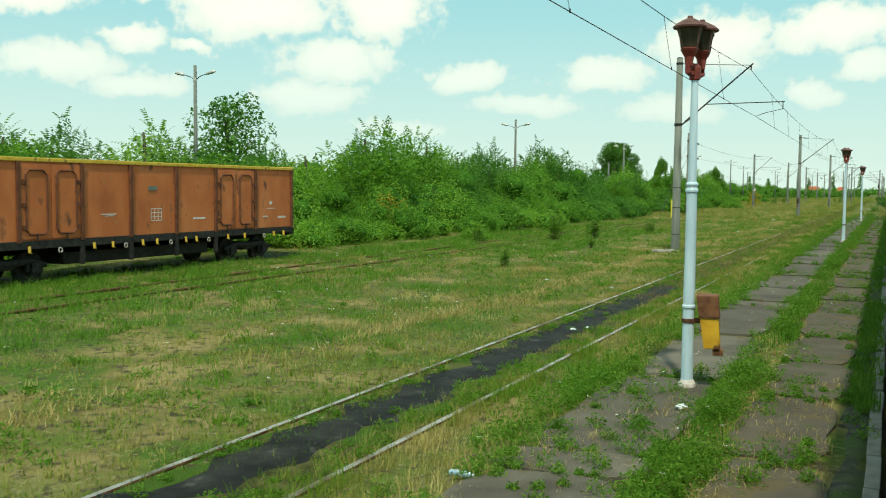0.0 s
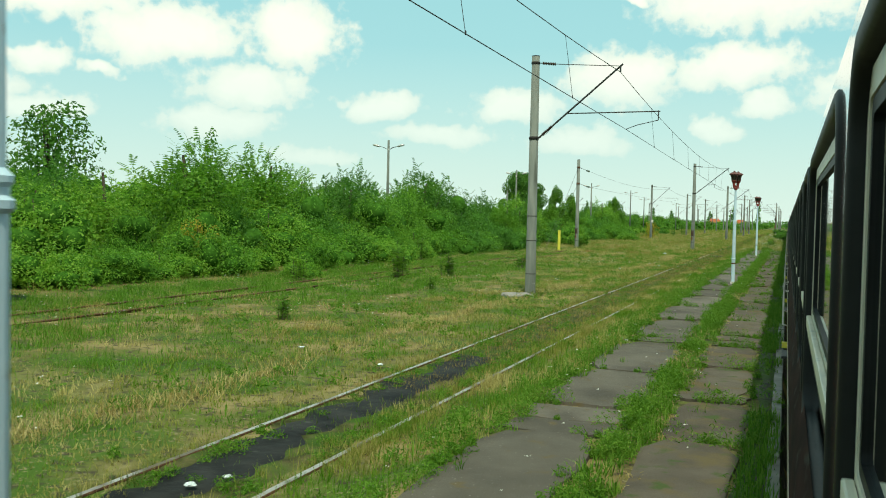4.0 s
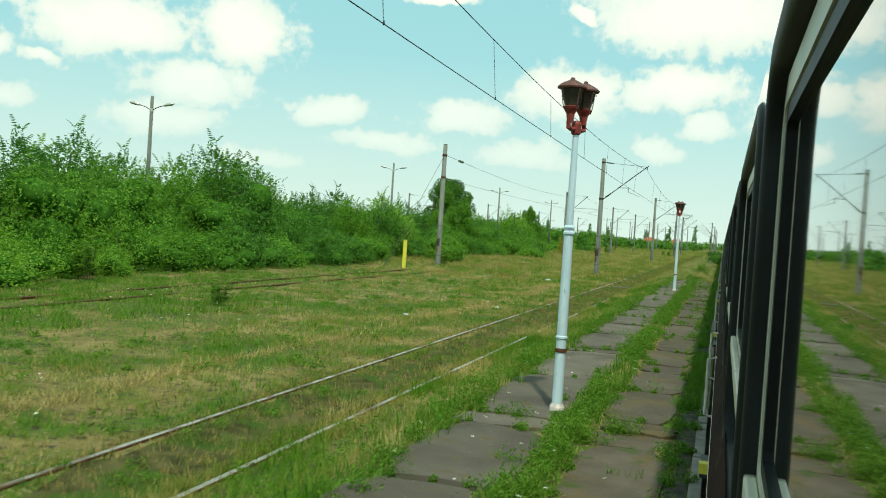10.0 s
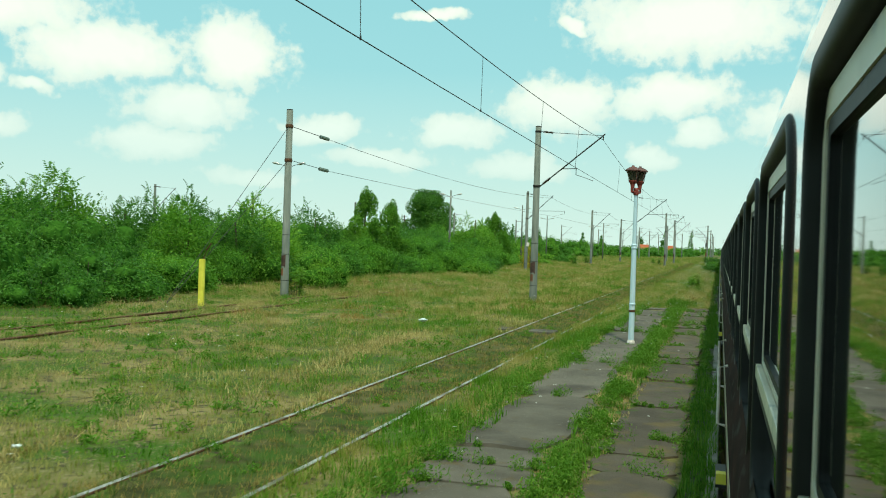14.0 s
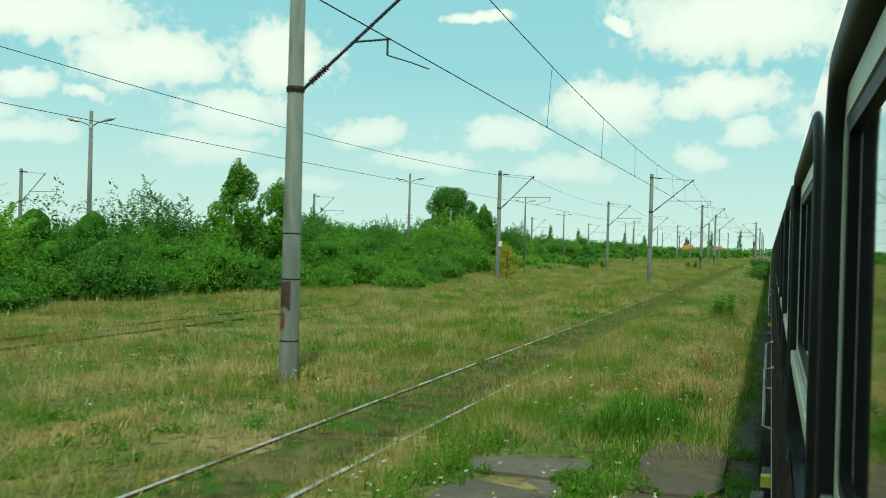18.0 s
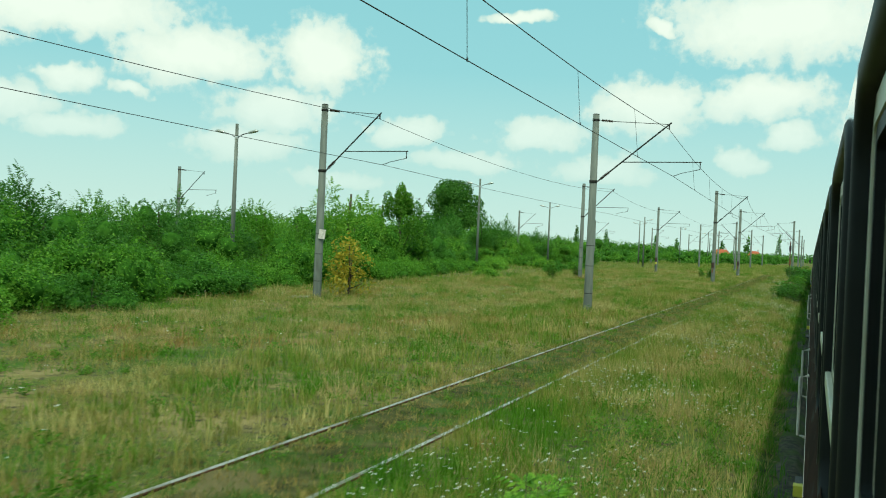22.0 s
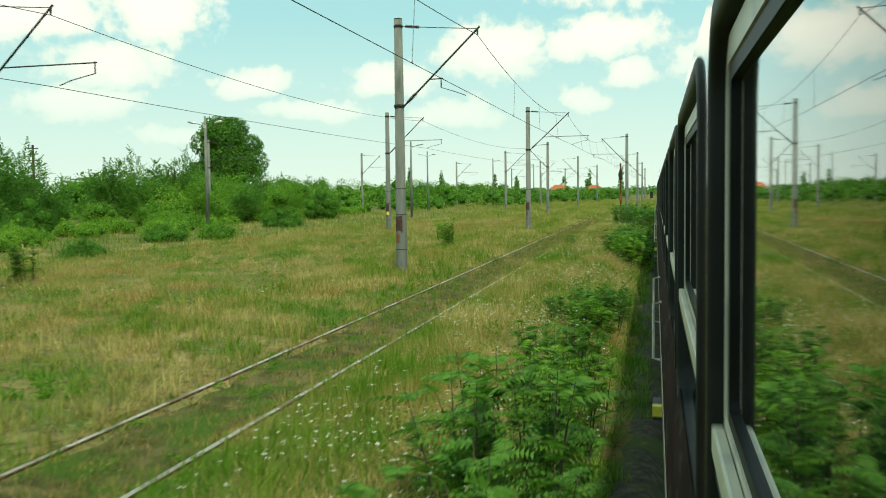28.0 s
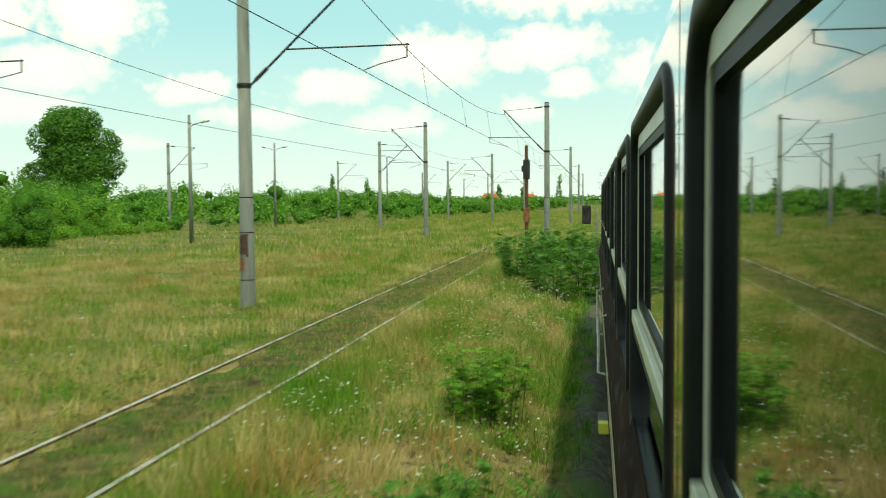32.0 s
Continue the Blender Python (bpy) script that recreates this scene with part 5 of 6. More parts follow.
def tall_h(y):
    return float(np.interp(y, [-10, 42, 56, 85, 100, 130, 150, 175, 220, 300], [0.85, 0.92, 1.10, 1.02, 0.88, 0.78, 0.66, 0.70, 0.92, 1.0]))


y = -8.0
while y < 300:
    e = edge_x(y)
    near = y < 190
    plant("bramble", e + rr.uniform(-1.2, .6), y, rr.uniform(0.65, 1.15) * (1.0 if near else 0.8), rr.choice((1, 0, 1) if y < 65 or y > 205 else (0, 2, 0)), zs=rr.uniform(0.75, 1.2))
    if rr.random() < 0.85:
        plant("shrub", e - rr.uniform(3.0, 4.5), y + rr.uniform(-1, 1), rr.uniform(0.6, 1.05) * tall_h(y) ** 0.5 * 1.05, rr.choice((1, 0, 2) if y < 65 or y > 205 else (0, 2, 0, 2)), zs=rr.uniform(0.85, 1.15))
    if rr.random() < 0.9:
        plant("tall", e - rr.uniform(6.0, 9.5), y + rr.uniform(-1.5, 1.5), rr.uniform(0.68, 1.2) * tall_h(y), rr.choice((1, 2, 2, 0) if y < 65 else (0, 0, 0, 1)))
    if rr.random() < 0.3:
        plant("tall", e - rr.uniform(11, 16), y + rr.uniform(-1.5, 1.5), rr.uniform(0.7, 1.22) * tall_h(y))
    y += 3.0 if near else 5.0
# the deep thicket behind, out to the distance on both sides of the line
r = np.random.default_rng(70)
deep = []


def deep_bush(x, y, s):
    for _ in range(7):
        a, q = r.uniform(0, 6.28), 3.2 * s * math.sqrt(r.random())
        rad = r.uniform(0.9, 1.7) * s
        deep.append((x + q * math.cos(a), y + q * math.sin(a), max(r.uniform(0.25, 0.95) * 4.6 * s - rad * 0.7, 0.4), rad, rad, rad * r.uniform(0.7, 1.15)))


y = -20.0
while y < 560:
    for q in (22, 33, 47):
        deep_bush(edge_x(y) - q + r.uniform(-4, 4), y + r.uniform(-3, 3), r.uniform(0.8, 1.15) * (tall_h(y) * 1.1 + 0.15))
    y += 7.0 if y < 300 else 9.0
for y in range(300, 560, 7):
    e = float(np.interp(y, [300, 345, 420, 560], [-40, -30, -17, -12]))
    for q in (0, 8, 17):
        deep_bush(e - q + r.uniform(-2, 2), y + r.uniform(-3, 3), r.uniform(0.55, 0.9))
    deep_bush(9 + r.uniform(0, 4), y, r.uniform(0.5, 0.9))
    deep_bush(18 + r.uniform(0, 6), y, r.uniform(0.6, 1.0))
for k, mt in enumerate(("leaf", "leaf_dark")):
    tagged(new("deep_thicket", plant_mesh("deep_thicket", deep[k::2], 120000, 0.36, M[mt], r)), "dense green thicket stretching far behind the sidings", "thicket", kind="stuff")
tagged(new("thicket_core", core_mesh("thicket_core", deep[::3], M["shade_hull"], np.random.default_rng(3), 0.68)), "dark hulls that stand in for shade inside the far thicket", "thicket", kind="stuff")

for x, y, k, s in ((-20.4, 103.6, "shrub", 0.62), (-21.6, 105.6, "shrub", 0.5), (-29.6, 133.0, "poplar", 1.02), (-27.7, 134.7, "poplar", 0.88), (-33.5, 27.0, "tall", 0.95), (-36.0, 21.0, "tall", 1.0), (-35.0, 31.5, "tall", 0.9), (-38.5, 14.0, "tall", 1.0), (-31.0, 35.5, "tall", 0.85), (-19.8, 156.8, "autumn", 0.95), (-23.6, 43.0, "autumn", 0.8), (-22.3, 57.4, "small", 1.2), (-15.7, 46.4, "small", 1.0),
                   (-21, 62, "small", 1.0), (-14.5, 49, "small", 0.8), (-20.9, 197.5, "small", 1.0), (-19.5, 201, "small", 0.9), (-10.0, 220, "small", 0.9), (-32.4, 180.2, "tall", 1.22), (-30.6, 178.6, "shrub", 1.1), (-31.0, 182.5, "shrub", 1.1), (-29.0, 112, "tall", 1.05), (-31, 187, "poplar", 1.0), (-20.3, 136, "bramble", 0.75), (-22.2, 138.5, "bramble", 0.9), (-21.3, 142, "bramble", 0.7), (-24, 134, "bramble", 0.8), (-27.2, 101, "tall", 0.78), (-26.8, 106, "tall", 0.72), (-27.5, 110.5, "tall", 0.8), (-36.5, 264, "tall", 0.72), (-38.5, 259, "tall", 0.66), (-41, 254, "tall", 0.72), (-34.5, 269, "shrub", 0.9), (-36, 261, "shrub", 0.8), (-11.2, 224.2, "small", 0.85), (-3.75, 217.4, "small", 0.55), (-26.1, 228, "bramble", 0.62), (-31, 193, "bramble", 0.7), (-18.2, 42.0, "small", 0.8), (-19.2, 44.0, "bramble", 0.45), (-12.2, 41.0, "small", 0.4),
                   (-18.7, 96.5, "small", 0.9), (-31, 230, "bramble", 0.8), (-34, 236, "bramble", 0.9), (-27.5, 224, "bramble", 0.6), (-25, 212, "bramble", 0.5), (-24.5, 190, "bramble", 0.55), (-30, 247, "bramble", 0.8), (-13.5, 58, "small", 0.6), (-12.0, 30, "small", 0.5)):
    plant(k, x, y, s)
# bushes that brush the train after the platform
for x, y, s in ((-1.7, 122.6, 0.75), (-1.5, 124.6, 0.85), (-1.9, 126.0, 0.6), (-1.3, 193.0, 0.6), (-1.2, 194.6, 0.7), (-1.8, 194.0, 0.5), (-1.15, 196.5, 0.6), (-1.1, 216.2, 0.85), (-1.2, 217.9, 0.95), (-1.6, 216.8, 0.7), (-1.0, 219.6, 0.9), (-1.3, 221.4, 0.8), (-1.1, 223.4, 0.7), (-1.0, 186.0, 0.8), (-1.2, 188.5, 0.7), (-0.9, 180.5, 1.0), (-1.0, 183.0, 1.1), (-1.5, 178.5, 0.7), (-0.95, 210.0, 1.05), (-1.2, 212.4, 1.0), (-0.9, 214.5, 0.9), (-1.5, 228, 0.7), (-2.2, 247, 1.2), (-0.9, 243.5, 1.3), (-1.6, 252, 1.3), (-0.6, 260, 1.2)):
    plant("dense" if y > 150 else "small", x + (0.1 if y > 190 else -0.1), y, s * 0.9)


def round_tree(x, y, h, w, seed, n, size, mat, label):
    r = np.random.default_rng(seed)
    top = empty("tree", (x, y, gz(x, y)), label, "tree")
    blobs = []
    for i in range(34):
        a, u = r.uniform(0, 6.28), r.random()
        zc = h * (0.2 + 0.68 * u)
        q = w * 0.5 * math.sqrt(max(0.0, 1 - ((u - 0.42) / 0.62) ** 2)) * math.sqrt(r.random()) * 0.85
        rad = w * r.uniform(0.14, 0.22)
        blobs.append((q * math.cos(a), q * math.sin(a), zc, rad, rad, rad * 0.85))
    c = new("crown", plant_mesh("crown", blobs, n, size, mat, r))
    c.parent = top
    bm = bmesh.new()
    tube(bm, [(0, 0, -0.3), (0.1, 0, h * 0.25), (0, 0.2, h * 0.55), (0, 0, h * 0.85)], [h * 0.028, h * 0.022, h * 0.014, h * 0.004], 9)
    for b in blobs[:14]:
        z0 = min(b[2] * 0.7, h * 0.5)
        tube(bm, [(0.05, 0.1, z0), (b[0] * 0.55, b[1] * 0.55, (z0 + b[2]) / 2), (b[0], b[1], b[2])], [h * 0.009, h * 0.006, h * 0.002], 6)
    part("trunk", bm, M["trunk"], top)


round_tree(-107.0, 396.5, 22.5, 19.5, 5, 36000, 0.55, M["leaf_dark"], "large round dark green tree far behind the thicket")
round_tree(-48.0, 60.0, 10.0, 8.0, 6, 3500, 0.3, M["leaf_dark"], "leafy tree behind the thicket")
for i in range(13):
    r = random.Random(900 + i)
    x, y = -150 + i * 22 + r.uniform(-4, 4), 760 + r.uniform(-60, 60)
    h = r.uniform(9, 19)
    blobs = [(r.uniform(-1, 1), r.uniform(-1, 1), h * q, h * 0.16 * (1.25 - q), h * 0.16 * (1.25 - q), h * 0.16) for q in (0.25, 0.4, 0.55, 0.7, 0.85, 0.95)]
    top = empty("tree", (x, y, -0.2), "distant narrow poplar on the horizon", "tree", "far poplars")
    c = new("crown", plant_mesh("crown", blobs, 260, 1.4, M["leaf_dark"], np.random.default_rng(i)))
    c.parent = top
    part("trunk", tube(bmesh.new(), [(0, 0, -0.3), (0, 0, h * 0.8)], [h * 0.02, h * 0.005], 6), M["trunk"], top)

# the far belt of woods
r = np.random.default_rng(77)
bx = r.uniform(-420, 260, 1500)
by_ = 640 + r.uniform(0, 160, 1500) + np.abs(bx) * 0.1
far_blobs = [(a, b, 1.2, q, q, q * 0.55) for a, b, q in zip(bx, by_, r.uniform(3, 7, 1500))]
woods = new("far_woods", plant_mesh("far_woods", far_blobs, 26000, 1.7, M["leaf_dark"], r))
tagged(woods, "distant belt of green woods on the horizon", "woods", kind="stuff")


# ---- grass ----
def blades(name, x, y, h, w, material, label, r, lean=0.45, category="grass", lift=0.0, bent=True):
    """Grass: each blade is a bent strip of its own."""
    n = len(x)
    z = ground_z(x, y) - 0.02 + lift
    a = r.uniform(0, 6.283, n)
    d = np.stack([np.cos(a), np.sin(a), np.zeros(n)], 1)
    s = np.stack([-np.sin(a), np.cos(a), np.zeros(n)], 1)
    base = np.stack([x, y, z], 1)
    ln = (lean * r.random(n))[:, None]
    up = np.array([0, 0, 1.0])
    hh, ww = h[:, None], w[:, None]
    if bent:
        p1 = base + up * hh * 0.55 + d * hh * ln * 0.35
        p2 = base + up * hh * (1 - 0.35 * ln) + d * hh * ln
        V = np.stack([base - s * ww * 0.5, base + s * ww * 0.5, p1 + s * ww * 0.38, p1 - s * ww * 0.38, p2], 1).reshape(-1, 3)
        k = np.arange(n) * 5
        F = np.concatenate([np.stack([k, k + 1, k + 2], 1), np.stack([k, k + 2, k + 3], 1), np.stack([k + 3, k + 2, k + 4], 1)])
    else:
        V = np.stack([base - s * ww * 0.5, base + s * ww * 0.5, base + up * hh + d * hh * ln], 1).reshape(-1, 3)
        F = np.arange(3 * n).reshape(n, 3)
    ob = new(name, mesh_of(name, V, F, material))
    return tagged(ob, label, category, kind="stuff")


def patchy(x, y, s=1.0, ph=0.0):
    """A slow wavy field from 0 to 1 that groups plants into patches."""
    v = np.sin(0.35 * s * x + 1.7 * np.sin(0.21 * s * y + ph)) + np.sin(0.47 * s * y + 1.3 * np.sin(0.5 * s * x - ph)) + 0.6 * np.sin(1.3 * s * x - 0.9 * s * y + ph)
    return 0.5 + v / 5.2


def scatter(n, x0, x1, y0, y1, r, keep=None):
    x, y = r.uniform(x0, x1, n), r.uniform(y0, y1, n)
    if keep is not None:
        m = r.random(n) < keep(x, y)
        x, y = x[m], y[m]
    return x, y


def tufts(n, per, spread, x0, x1, y0, y1, r, keep=None):
    """Blades gathered in clumps."""
    x, y = scatter(n, x0, x1, y0, y1, r, keep)
    i = np.repeat(np.arange(len(x)), per)
    s = spread * r.uniform(0.5, 1.6, len(x))[i]
    return np.clip(x[i] + r.normal(size=len(i)) * s, x0, x1), y[i] + r.normal(size=len(i)) * s


r = np.random.default_rng(11)
late = lambda y: smooth_step(70, 110, y)


def on_slabs(x, y):
    a = (x > -2.97) & (x < -1.74)
    b = (x > -1.30) & (x < -0.40)
    return (y < PLAT_END - 1) & (a | b)


def in_track(x):
    return (x > RAIL_E - GAUGE - 0.05) & (x < RAIL_E + 0.05)


def straw_line(x, y):
    """The worn golden strip of flattened dry grass beside the clear track, 0 to 1."""
    c = np.interp(y, [-6, 11, 20, 36, 57, 72, 90, 132], [-8.7, -8.6, -8.0, -8.35, -7.95, -7.65, -8.7, -8.7]) + 0.08 * np.sin(y * 0.61)
    w = 0.26 + 0.12 * np.sin(y * 0.33 + 1.0)
    return np.exp(-((x - c) / w) ** 2) * (y < 132) * np.clip(0.75 + 0.5 * np.sin(y * 0.42), 0, 1)


def mounds(n, per, rad, height, x0, x1, y0, y1, r, keep=None):
    """Soft domes of many leaning blades: returns x, y and height of each blade."""
    x, y = scatter(n, x0, x1, y0, y1, r, keep)
    i = np.repeat(np.arange(len(x)), per)
    q = np.sqrt(r.random(len(i)))
    a = r.uniform(0, 6.283, len(i))
    s = (rad * r.uniform(0.5, 1.5, len(x)))[i]
    hh = (height * r.uniform(0.6, 1.3, len(x)))[i] * (1 - 0.75 * q * q) * r.uniform(0.6, 1.15, len(i))
    return np.clip(x[i] + q * s * np.cos(a), x0, x1), y[i] + 1.3 * q * s * np.sin(a), hh


# meadow between the clear track and the thicket
x, y = tufts(19000, 11, 0.13, -25, -9.5, -6, 262, r, lambda x, y: 0.3 + 0.5 * patchy(x, y))
h = r.uniform(0.08, 0.24, len(x)) * (0.7 + 0.9 * late(y)) * (0.5 + 0.9 * patchy(x, y, 0.7, 2))
blades("meadow_grass", x, y, h, r.uniform(0.008, 0.02, len(x)), M["grass"], "mixed green and dry meadow grass", r, 0.8, bent=False)
x, y = tufts(12000, 10, 0.07, -11.0, -6.2, -6, 262, r, lambda x, y: 1 - 0.9 * straw_line(x, y))
h = r.uniform(0.06, 0.24, len(x)) * (0.7 + 1.0 * late(y)) * (0.5 + 0.9 * patchy(x, y, 1.5, 2))
blades("meadow_grass", x, y, h, r.uniform(0.008, 0.02, len(x)), M["grass"], "mixed green and dry meadow grass", r, 0.9)
x, y = scatter(100000, -27, -9, -6, 262, r)
blades("meadow_grass", x, y, r.uniform(0.05, 0.16, len(x)), r.uniform(0.013, 0.027, len(x)), M["grass"], "short mixed meadow grass", r, 1.4, bent=False)
x, y = scatter(130000, -9.5, -5.9, -6, 262, r, lambda x, y: 1 - 0.85 * straw_line(x, y))
blades("meadow_grass", x, y, r.uniform(0.04, 0.12, len(x)), r.uniform(0.01, 0.022, len(x)), M["grass"], "short mixed meadow grass", r, 1.1, bent=False)
x, y = scatter(60000, -4.45, -2.85, -6, 262, r, lambda x, y: 1.0 * ~on_slabs(x, y))
blades("bank_grass", x, y, r.uniform(0.04, 0.12, len(x)), r.uniform(0.008, 0.018, len(x)), M["grass"], "short mixed grass on the bank", r, 1.1, bent=False)
x, y = scatter(70000, -60, -22, 100, 420, r, lambda x, y: 1.0 * (x > np.interp(y, [100, 190, 230, 420], [-26, -30, -38, -42])))
blades("meadow_grass", x, y, r.uniform(0.15, 0.45, len(x)), r.uniform(0.03, 0.07, len(x)), M["grass"], "mixed meadow grass towards the thicket", r, 0.8, bent=False)
x, y = scatter(60000, -22, 0, 258, 430, r)
blades("meadow_grass", x, y, r.uniform(0.15, 0.45, len(x)), r.uniform(0.03, 0.07, len(x)), M["grass"], "mixed meadow grass in the distance", r, 0.8, bent=False)
# low green heaps in the meadow beside the platform
x, y, h = mounds(1000, 110, 0.42, 0.20, -19, -6.4, -6, 92, r, lambda x, y: 0.2 + 0.8 * (patchy(x, y, 1.2, 66) > 0.5))
blades("lush_grass", x, y, h, r.uniform(0.005, 0.012, len(x)), M["grass_green"], "low heaps of fresh green grass in the meadow", r, 1.4, bent=False)
x, y, h = mounds(700, 110, 0.5, 0.17, -19, -6.4, -6, 92, r, lambda x, y: 1.0 * (patchy(x, y * 0.5, 1.1, 67) > 0.48))
blades("dry_grass", x, y, h, r.uniform(0.004, 0.010, len(x)), M["straw"], "low heaps of dry straw in the meadow", r, 2.0, bent=False)
# brown seed stems in bands
x, y, h = mounds(3800, 80, 0.5, 0.33, -24, -6.3, 20, 262, r, lambda x, y: (patchy(x * 1.4, y * 0.6, 0.9, 12) > 0.47) * (0.25 + 0.75 * late(y)))
blades("seed_stems", x, y, h, r.uniform(0.004, 0.011, len(x)), M["seed"], "golden-brown seed stems in the grass", r, 2.0, bent=False)
# dry straw band along the track and straw patches
x, y = scatter(190000, -10.2, -7.3, -6, 140, r, straw_line)
blades("dry_grass", x, y, r.uniform(0.06, 0.2, len(x)), r.uniform(0.012, 0.026, len(x)), M["straw"], "golden band of flattened dry straw grass", r, 1.4, bent=False)
x, y, h = mounds(3400, 84, 0.5, 0.30, -25, -6.3, 55, 262, r, lambda x, y: (patchy(x, y, 0.8, 4) > 0.47 - 0.06 * late(y - 60)) * (0.3 + 0.7 * late(y)))
blades("dry_grass", x, y, h, r.uniform(0.004, 0.010, len(x)), M["straw"], "soft mounds of dry straw grass", r, 2.2, bent=False)
# heaps of tall soft grass that ripple the meadow once the platform has ended
for count, high, mat, shade_of, ph in ((760, 0.46, "grass", "mixed olive", 61), (560, 0.50, "straw", "pale golden", 62), (330, 0.42, "rust_grass", "rusty brown", 63), (380, 0.36, "grass_green", "fresh green", 64)):
    x, y, h = mounds(count, 190, 0.85, high, -24, -6.8, 84, 262, r, lambda x, y: (patchy(x, y * 0.7, 0.8, ph) > 0.44) * (0.3 + 0.7 * late(y)))
    blades("tall_meadow_grass", x, y, h, r.uniform(0.005, 0.012, len(x)), M[mat], "soft heaps of " + shade_of + " meadow grass", r, 1.3, bent=False)
    x, y, h = mounds(count // 3, 230, 0.5, high * 1.15, -3.9, -0.7, PLAT_END + 4, 262, r, lambda x, y: (patchy(x * 1.6, y, 1.1, ph) > 0.45) * 1.0)
    blades("tall_verge_grass", x, y, h, r.uniform(0.004, 0.009, len(x)), M[mat], "soft heaps of " + shade_of + " grass beside the train", r, 1.3, bent=False)
# lush green patches near the sidings and beside the track
x, y, h = mounds(3400, 56, 0.45, 0.24, -26, -6.4, -6, 262, r, lambda x, y: (patchy(x, y, 0.9, 7) > 0.48) * (1.0 - 0.45 * late(y)))
blades("lush_grass", x, y, h, r.uniform(0.008, 0.018, len(x)), M["grass_green"], "lush green grass patches", r, 1.4, bent=False)
x, y, h = mounds(1700, 44, 0.42, 0.28, -20.4, -12.5, -6, 62, r, lambda x, y: 0.25 + 0.75 * (patchy(x, y, 0.8, 41) > 0.45))
blades("lush_grass", x, y, h, r.uniform(0.012, 0.026, len(x)), M["grass_green"], "fresh green grass round the sidings", r, 0.9, bent=False)
x, y, h = mounds(620, 90, 0.42, 0.30, -20.7, -17.9, -6, 74, r, lambda x, y: 0.3 + 0.7 * (patchy(x, y, 1.4, 81) > 0.45))
blades("lush_grass", x, y, h, r.uniform(0.007, 0.015, len(x)), M["grass_green"], "bright green grass between the two sidings", r, 1.1, bent=False)
# between and along the rails
def beside_rails(x):
    x = np.where(np.abs(x - RAIL_E) < 0.075, x - 0.15, x)
    return np.where(np.abs(x - RAIL_E + GAUGE) < 0.075, x - 0.15, x)


x, y = tufts(11000, 11, 0.07, RAIL_E - GAUGE - 0.1, RAIL_E + 0.1, -6, 262, r, lambda x, y: np.where((y > 3) & (y < 26), 0.05 + 0.6 * (patchy(x, y, 2.2, 1) > 0.62), 0.9) * (0.35 + 0.65 * patchy(x, y, 1.5, 3)))
x = beside_rails(x)
blades("track_weeds", x, y, r.uniform(0.04, 0.17, len(x)), r.uniform(0.008, 0.018, len(x)), M["weed_dull"], "low green weeds between the rails", r, 1.0, "weeds", bent=False)
x, y = tufts(12000, 10, 0.08, RAIL_E - GAUGE - 0.2, RAIL_E + 0.2, 22, 262, r)
x = beside_rails(x)
blades("track_grass", x, y, r.uniform(0.04, 0.14, len(x)), r.uniform(0.008, 0.016, len(x)), M["seed"], "brown dry growth between the rails", r, 1.0, bent=False)
x, y = scatter(60000, RAIL_E - GAUGE - 0.5, RAIL_E + 0.5, -6, 262, r, lambda x, y: 0.9 * ((np.abs(x - RAIL_E + GAUGE + 0.25) < 0.22) | (np.abs(x - RAIL_E - 0.25) < 0.22)))
x = beside_rails(x)
blades("rail_edge_grass", x, y, r.uniform(0.05, 0.15, len(x)), r.uniform(0.007, 0.015, len(x)), M["grass"], "short grass along the rails", r, 0.9, bent=False)
# weeds that close in on the mud and hide the inner sides of the rails
x, y = tufts(2600, 10, 0.05, RAIL_E - 0.5, RAIL_E + 0.35, -6, 60, r, lambda x, y: 0.35 + 0.65 * (patchy(x * 2, y, 1.6, 31) > 0.45))
blades("track_weeds", beside_rails(x), y, r.uniform(0.06, 0.2, len(x)), r.uniform(0.007, 0.016, len(x)), M["grass"], "mixed weeds along the inner rail", r, 1.0, "weeds", bent=False)
x, y = tufts(1700, 10, 0.05, RAIL_E - GAUGE - 0.1, RAIL_E - GAUGE + 0.42, -6, 60, r, lambda x, y: 0.25 + 0.75 * (patchy(x * 2, y, 1.8, 33) > 0.5))
blades("track_weeds", beside_rails(x), y, r.uniform(0.04, 0.13, len(x)), r.uniform(0.007, 0.016, len(x)), M["grass"], "mixed weeds along the outer rail", r, 1.0, "weeds", bent=False)
x, y = scatter(260, RAIL_E - GAUGE + 0.1, RAIL_E - 0.1, 2, 28, r)
x2 = r.random(len(x))
x = np.where(x2 < 0.5, RAIL_E - 0.12 - 0.4 * r.random(len(x)) ** 2, np.where(x2 < 0.85, RAIL_E - GAUGE + 0.1 + 0.25 * r.random(len(x)), x))
WEED_SPOTS = (x, y)
# clumps that lean over the near rail and break its line
x, y = tufts(1500, 22, 0.06, RAIL_E + 0.06, RAIL_E + 0.26, -6, 120, r, lambda x, y: 0.12 + 0.88 * (patchy(x * 0.2, y, 3.1, 51) > 0.46))
blades("track_weeds", x, y, r.uniform(0.08, 0.24, len(x)), r.uniform(0.006, 0.014, len(x)), M["grass"], "mixed weeds leaning over the near rail", r, 1.1, "weeds", bent=False)
x, y = tufts(900, 20, 0.06, RAIL_E - GAUGE + 0.06, RAIL_E - GAUGE + 0.24, -6, 262, r, lambda x, y: 1.0 * (patchy(x * 0.2, y, 2.7, 52) > 0.58))
blades("track_weeds", x, y, r.uniform(0.06, 0.2, len(x)), r.uniform(0.006, 0.014, len(x)), M["weed_dull"], "dull weeds leaning over the far rail", r, 1.1, "weeds", bent=False)
